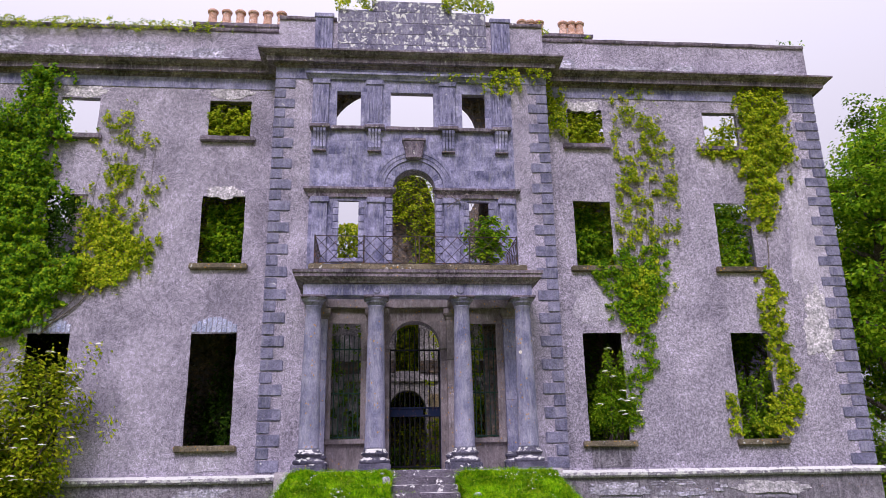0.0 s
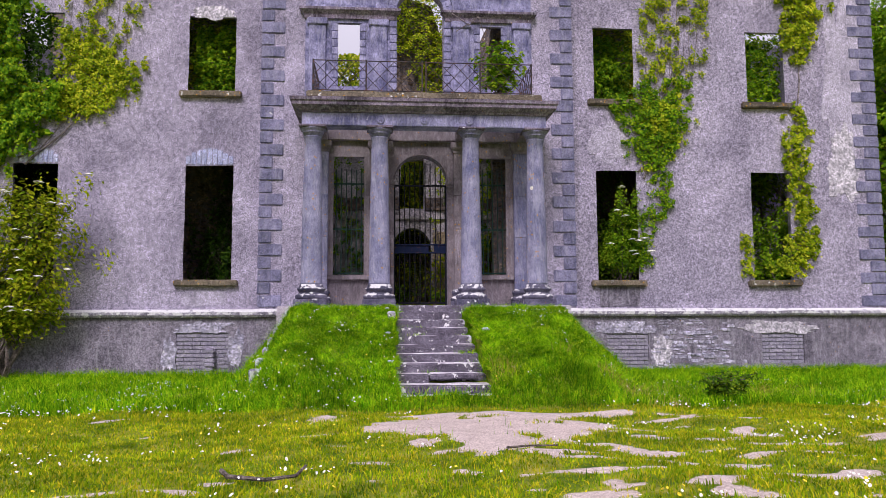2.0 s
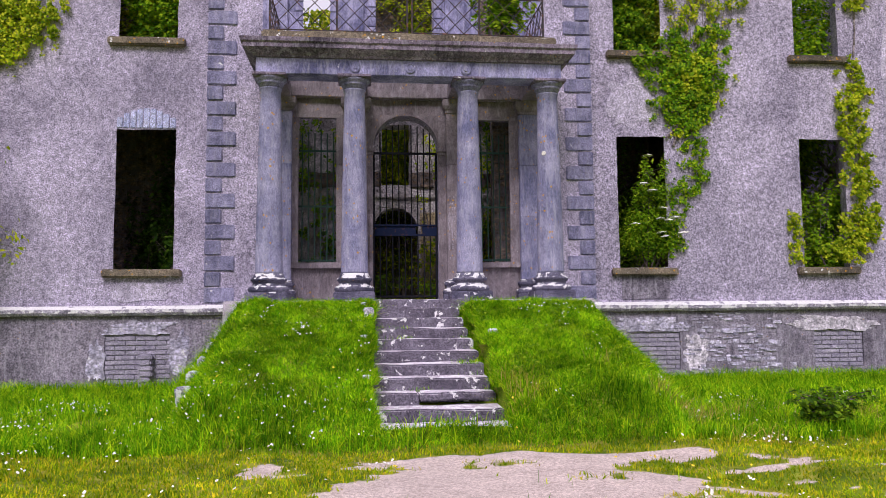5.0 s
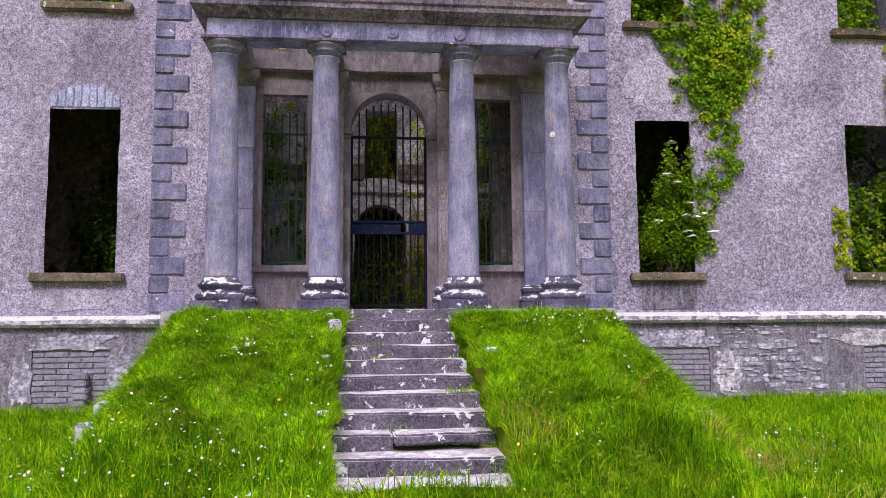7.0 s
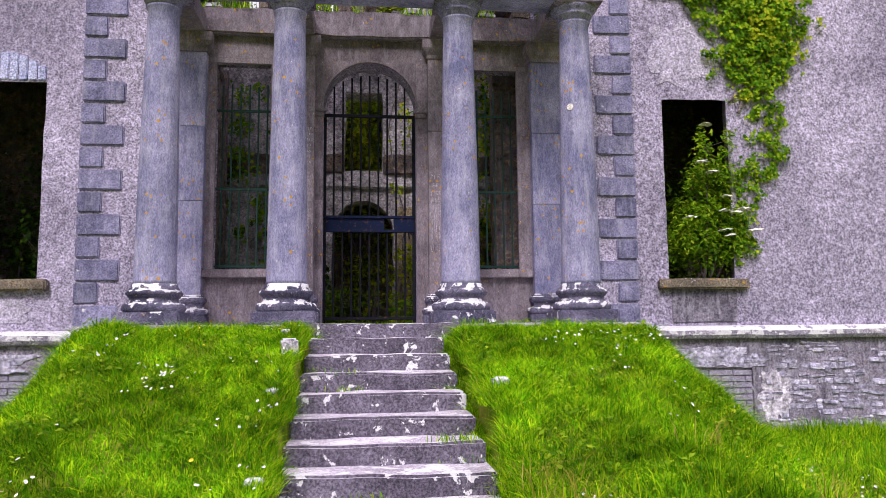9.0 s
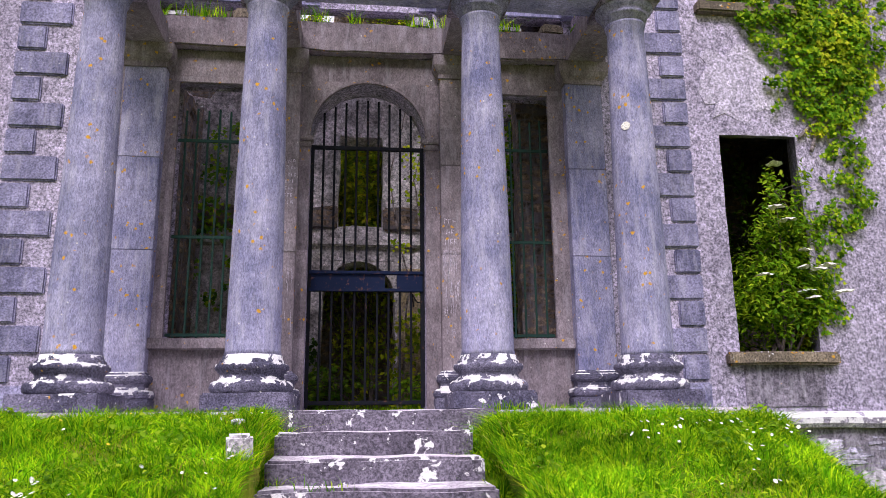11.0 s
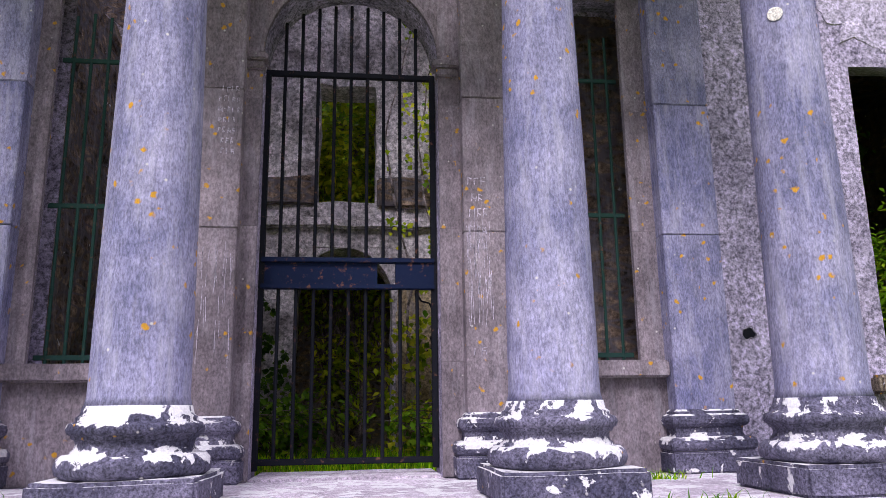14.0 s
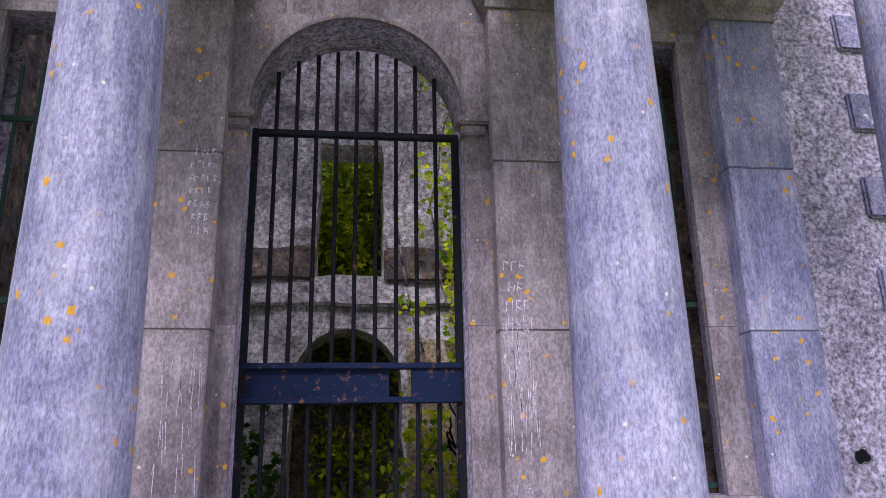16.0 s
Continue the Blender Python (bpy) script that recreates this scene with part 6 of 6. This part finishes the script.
def tree(label, at, height, spread, count, seed, leaf=(0.13, 0.24), mat=M_TREE):
    """A broadleaf tree: tapered trunk, limbs and a crown of leaf clumps with gaps."""
    r = np.random.default_rng(seed + 500)
    t = thing("tree", label, "tree", "trees beside the ruin", at=at)
    bm = bmesh.new()
    prev, rad = Vector((0, 0, -0.1)), height * 0.022
    for i in range(1, 8):
        p = Vector((r.normal(0, 0.12), r.normal(0, 0.12), height * 0.8 * i / 7))
        rod(bm, prev, p, rad, 9, rad * 0.86)
        prev, rad = p, rad * 0.86
    part("trunk", bm, M_BARK, t, smooth=True)
    tips = []
    for i in range(30):
        z0 = height * r.uniform(0.12, 0.8)
        a = r.uniform(0, 2 * math.pi)
        reach = spread * r.uniform(0.5, 1.0) * (1.1 - 0.75 * max(0.0, z0 / height - 0.25))
        q = Vector((math.cos(a) * reach, math.sin(a) * reach, z0 + height * r.uniform(0.02, 0.22)))
        bm = bmesh.new()
        o = Vector((0, 0, z0))
        mid = o.lerp(q, 0.5) + Vector((0, 0, height * 0.02))
        rod(bm, o, mid, height * 0.007, 6, height * 0.005)
        rod(bm, mid, q, height * 0.005, 6, height * 0.002)
        part("limb", bm, M_BARK, t, smooth=True)
        for f in (0.45, 0.6, 0.75, 0.88, 1.0):
            for _ in range(2):
                tips.append(np.array(o.lerp(q, f)) + r.normal(0, 0.55, 3))
    T = np.array(tips)
    pick = r.integers(0, len(T), count)
    d = unit(r.normal(0, 1, (count, 3))) * (r.uniform(0, 1, (count, 1)) ** 0.5) * r.uniform(0.5, 1.15, len(T))[pick][:, None]
    at_l = T[pick] + d * np.array([1.0, 1.0, 0.6])
    ob = new("crown", leaves_mesh("crown", at_l, unit(d + np.array([0, -0.2, 0.6])), r.uniform(*leaf, count), mat, r, 0.7, 0.9))
    ob.parent = t
    return t


tree("tall leafy tree beyond the corner of the ruin", (20.8, 28.5, 0), 17.5, 4.4, 50000, 1, mat=M_ELDER)
tree("leafy tree in the woodland edge", (24.5, 33.0, 0), 20.0, 5.0, 32000, 2)
tree("leafy tree in the woodland edge", (18.9, 34.0, 0), 16.0, 3.6, 22000, 3)
tree("dark leafy tree in the woodland edge", (28.5, 29.0, 0), 15.0, 5.0, 28000, 4)
tree("dark leafy tree in the woodland edge", (23.0, 40.0, 0), 16.0, 5.5, 18000, 5)
for i, (x, y) in enumerate(((17.6, 26.5), (19.8, 25.2), (22.6, 27.0), (25.6, 26.0))):
    shrub("undergrowth_bush", "dark undergrowth bush at the woodland edge", (x, y, 0), (1.6, 1.3), 3.6, 5500, (0.1, 0.19), M_TREE, 20 + i, stems_n=7)


# ---- grass ----
def blades(name, label, x, y, z, h, w, mat, seed, lean=0.45, bias=0.0):
    r = np.random.default_rng(seed + 900)
    n = len(x)
    a = r.uniform(0, 2 * np.pi, n)
    side = np.stack([np.cos(a), np.sin(a), np.zeros(n)], 1) * (w / 2)[:, None]
    b = r.uniform(0, 2 * np.pi, n)
    tilt = np.stack([np.cos(b), np.sin(b), np.zeros(n)], 1) * (h * np.abs(r.normal(0, lean, n)))[:, None]
    tilt[:, 0] += bias * h
    foot = np.stack([x, y, z - 0.01], 1)
    up = np.stack([np.zeros(n), np.zeros(n), h], 1)
    mid = foot + up * 0.6 + tilt * 0.35
    V = np.stack([foot - side, foot + side, mid - side * 0.75, mid + side * 0.75, foot + up * 0.93 + tilt], 1).reshape(-1, 3)
    k = np.arange(n)[:, None, None] * 5
    F = (np.array([[0, 1, 3], [0, 3, 2], [2, 3, 4]])[None] + k).reshape(-1, 3)
    return tagged(new(name, fast_mesh(name, V, F, mat)), label, "grass", kind="stuff")


def on_stairs(x, y):
    w = 0.07 * np.sin(y * 7.0) + 0.05 * np.sin(y * 17.0)
    return (x > 0.25 + w + 0.015 * (y - 15)) & (x < 1.96 + w - 0.05 * (y - 15)) & (y > 14.3)


def scatter(n, x0, x1, y0, y1):
    return rng.uniform(x0, x1, n), rng.uniform(y0, y1, n)


x, y = scatter(250000, -11, 13, 5.2, 14.3)
g = gravel(x, y)
keep = (g < rng.uniform(0.0, 0.9, len(x)))
x, y = x[keep], y[keep]
blades("lawn", "short daisy-strewn lawn with worn yellow spots", x, y, ground_height(x, y), rng.uniform(0.025, 0.075, len(x)) * (0.6 + 0.8 * lumps(x, y, 0.8, 2)), rng.uniform(0.009, 0.018, len(x)), M_LAWN, 1, 0.7)
x, y = scatter(260000, -2.9, 5.3, 14.0, 19.7)
keep = ~on_stairs(x, y) & ~((x > -2.5) & (x < 4.6) & (y > 19.46))
x, y = x[keep], y[keep]
blades("bank_grass", "lush green grass covering the bank beside the stairs", x, y, ground_height(x, y), rng.uniform(0.035, 0.12, len(x)) * (0.6 + 0.4 * lumps(x, y, 1.4, 4) + 0.55 * (lumps(x, y, 4.5, 5) > 0.56)), rng.uniform(0.005, 0.011, len(x)), M_GRASS, 2, 1.5)
x, y = scatter(150000, -14, 17, 14.0, 22.65)
keep = ~((x > -2.9) & (x < 5.3))
x, y = x[keep], y[keep]
blades("long_grass", "long uncut grass growing up to the basement wall", x, y, ground_height(x, y), rng.uniform(0.07, 0.3, len(x)) * (0.3 + 0.8 * lumps(x, y, 0.6, 6) + 0.5 * lumps(x, y, 2.4, 16)), rng.uniform(0.007, 0.016, len(x)), M_GRASS, 3, 0.95)
x, y = scatter(9000, -6, 8, 13.9, 15.2)
keep = ~on_stairs(x, y)
x, y = x[keep], y[keep]
blades("bank_fringe", "coarse grass fringe at the foot of the bank", x, y, ground_height(x, y), rng.uniform(0.12, 0.3, len(x)), rng.uniform(0.007, 0.014, len(x)), M_GRASS, 4, 0.7)
x, y = scatter(5200, 2.0, 8, 13.6, 15.8)
keep = lumps(x, y, 0.9, 8) > 0.55
x, y = x[keep], y[keep]
blades("dry_grass", "straw-coloured dry grass tufts", x, y, ground_height(x, y), rng.uniform(0.15, 0.4, len(x)), rng.uniform(0.004, 0.009, len(x)), M_DRY, 5, 0.9)
x, y = scatter(8500, -2.7, 4.85, 22.7, 25.9)
blades("hall_grass", "rough grass on the hall floor", x, y, np.full(len(x), 1.82), rng.uniform(0.05, 0.22, len(x)), rng.uniform(0.008, 0.016, len(x)), M_GRASS, 6, 0.5)
tx, ty = [], []
for cx, cy, n in ((-1.35, 20.95, 90), (2.95, 19.8, 50), (2.25, 19.3, 80), (3.3, 21.3, 90), (-0.55, 21.5, 60), (0.95, 15.9, 25), (1.7, 16.5, 110), (0.75, 17.72, 60), (1.3, 15.05, 90), (2.75, 21.2, 70)):
    tx.append(rng.normal(cx, 0.13, n))
    ty.append(rng.normal(cy, 0.05, n))
x, y = np.concatenate(tx), np.concatenate(ty)
step_z = np.where(y > 19.0, FLOOR, FLOOR - RISE * (10 - np.clip(np.floor((y - 15.15) / GO) + 1, 0, 10)))
blades("joint_tufts", "grass tufts rooted in the stone joints", x, y, step_z, rng.uniform(0.03, 0.11, len(x)), rng.uniform(0.006, 0.012, len(x)), M_GRASS, 7, 0.8)
x = rng.uniform(-1.9, 4.0, 900)
blades("ledge_grass", "grass and weeds on the broken portico ledge", x, rng.uniform(21.7, 21.86, 900), np.full(900, 6.91), rng.uniform(0.05, 0.3, 900) * (lumps(x, x, 1.3, 3) > 0.5), rng.uniform(0.008, 0.016, 900), M_GRASS, 8, 0.5)


x = np.concatenate([rng.uniform(-2.5, 0.0, 2600), rng.uniform(2.1, 4.6, 2600)])
y = rng.normal(19.36, 0.07, len(x))
blades("platform_fringe", "rough grass fringe lapping the portico floor", x, y, ground_height(x, y), rng.uniform(0.06, 0.24, len(x)) * (0.35 + 0.9 * lumps(x, y, 2.2, 61)), rng.uniform(0.005, 0.011, len(x)), M_GRASS, 15, 0.8)
for edge, into in ((2.03, -1), (0.2, 1)):
    for mat, n, hs in ((M_GRASS, 9000, (0.04, 0.15)), (M_DRY, 1100, (0.03, 0.12))):
        y = rng.uniform(14.3, 19.3, n)
        x = edge - into * np.abs(rng.normal(0, 0.14, n)) + into * 0.07 * np.sin(y * 5.3) + into * 0.05 - np.where(into < 0, 0.03 * (y - 15), -0.012 * (y - 15))
        z = ground_height(x - into * 0.1, y) - np.clip((x - edge) * into, 0, 1) * 0.9
        blades("stair_fringe", "grass leaning over the edges of the steps", x, y, z, rng.uniform(*hs, n), rng.uniform(0.005, 0.011, n), mat, int(edge * 10) + n, 1.15, 0.15 * into)
x, y = scatter(20000, -4.5, 7, 14.1, 19.0)
keep = (lumps(x, y, 0.9, 52) * 0.5 + lumps(x, y, 2.6, 53) * 0.5 > 0.57) & ~on_stairs(x, y)
x, y = x[keep], y[keep]
z = ground_height(x, y) + rng.uniform(0.02, 0.12, len(x))
tagged(new("dock_leaves", leaves_mesh("dock_leaves", np.stack([x, y, z], 1), np.tile([0.0, -0.3, 1.0], (len(x), 1)), rng.uniform(0.022, 0.05, len(x)), M_IVY, rng, 0.5, 0.9)), "darker broad weeds in patches on the bank", "weeds", kind="stuff")
x, y = scatter(26000, -4.5, 7, 14.1, 19.4)
keep = (lumps(x, y, 1.3, 22) * 0.5 + lumps(x, y, 3.1, 23) * 0.5 > 0.56) & ~on_stairs(x, y)
x, y = x[keep], y[keep]
z = ground_height(x, y) + rng.uniform(0.02, 0.1, len(x))
tagged(new("clover", leaves_mesh("clover", np.stack([x, y, z], 1), np.tile([0.0, -0.3, 1.0], (len(x), 1)), rng.uniform(0.03, 0.075, len(x)), M_ELDER, rng, 0.6, 0.9)), "broad-leaved weeds and clover on the bank", "weeds", kind="stuff")
x, y = scatter(16000, -8, 11, 6, 14.2)
keep = (lumps(x, y, 0.9, 31) + 0.6 * np.clip(gravel(x, y), 0, 0.7) > 0.66) & (gravel(x, y) < 0.8)
x, y = x[keep], y[keep]
blades("worn_turf", "yellowed worn turf round the gravel", x, y, ground_height(x, y), rng.uniform(0.02, 0.06, len(x)), rng.uniform(0.006, 0.014, len(x)), M_DRY, 11, 0.9)
x, y = scatter(2600, -9, 12, 8, 14.2)
keep = lumps(x, y, 0.8, 41) > 0.62
x, y = x[keep], y[keep]
blades("taller_tufts", "taller green tufts standing in the lawn", x, y, ground_height(x, y), rng.uniform(0.08, 0.24, len(x)), rng.uniform(0.006, 0.012, len(x)), M_GRASS, 12, 0.5)


def daisies(name, label, x, y, mat, seed, size):
    """Round flower heads, each a shallow cup of eight petals, tipped a little towards the light."""
    r = np.random.default_rng(seed)
    n = len(x)
    z = ground_height(x, y) + r.uniform(0.06, 0.13, n)
    rad = r.uniform(*size, n) / 2
    a = np.arange(8) * math.pi / 4
    tip = r.normal(0, 0.35, (n, 2)) + np.array([0.0, -0.35])
    px, py = rad[:, None] * np.cos(a), rad[:, None] * np.sin(a)
    pz = -(px * tip[:, :1] + py * tip[:, 1:]) + 0.25 * rad[:, None]
    ring = np.stack([x[:, None] + px, y[:, None] + py, z[:, None] + pz], -1)
    V = np.concatenate([np.stack([x, y, z], 1)[:, None], ring], 1).reshape(-1, 3)
    one = np.array([[0, 1 + k, 1 + (k + 1) % 8] for k in range(8)])
    F = (one[None] + 9 * np.arange(n)[:, None, None]).reshape(-1, 3)
    return tagged(new(name, fast_mesh(name, V, F, mat)), label, "flowers", kind="stuff")


x, y = scatter(12000, -9, 10, 6, 20)
keep = (0.55 * lumps(x, y, 0.7, 12) + 0.45 * lumps(x, y, 2.6, 14) > np.where((x < 0.2) & (y > 13.5), 0.505, 0.59) + 0.1 * (y > 18)) & ~on_stairs(x, y) & ~((y > 19.4) & (x > -2.6) & (x < 4.7))
x, y = x[keep], y[keep]
keep = gravel(x, y) < 0.4
daisies("daisies", "small white daisies scattered in the grass", x[keep], y[keep], M_FLOWER, 1, (0.018, 0.032))
x, y = scatter(900, -9, 10, 6, 19)
keep = ~on_stairs(x, y) & (lumps(x, y, 0.5, 15) > 0.5) & (gravel(x, y) < 0.4)
daisies("buttercups", "tiny yellow buttercups in the grass", x[keep], y[keep], M_BUTTERCUP, 2, (0.02, 0.035))
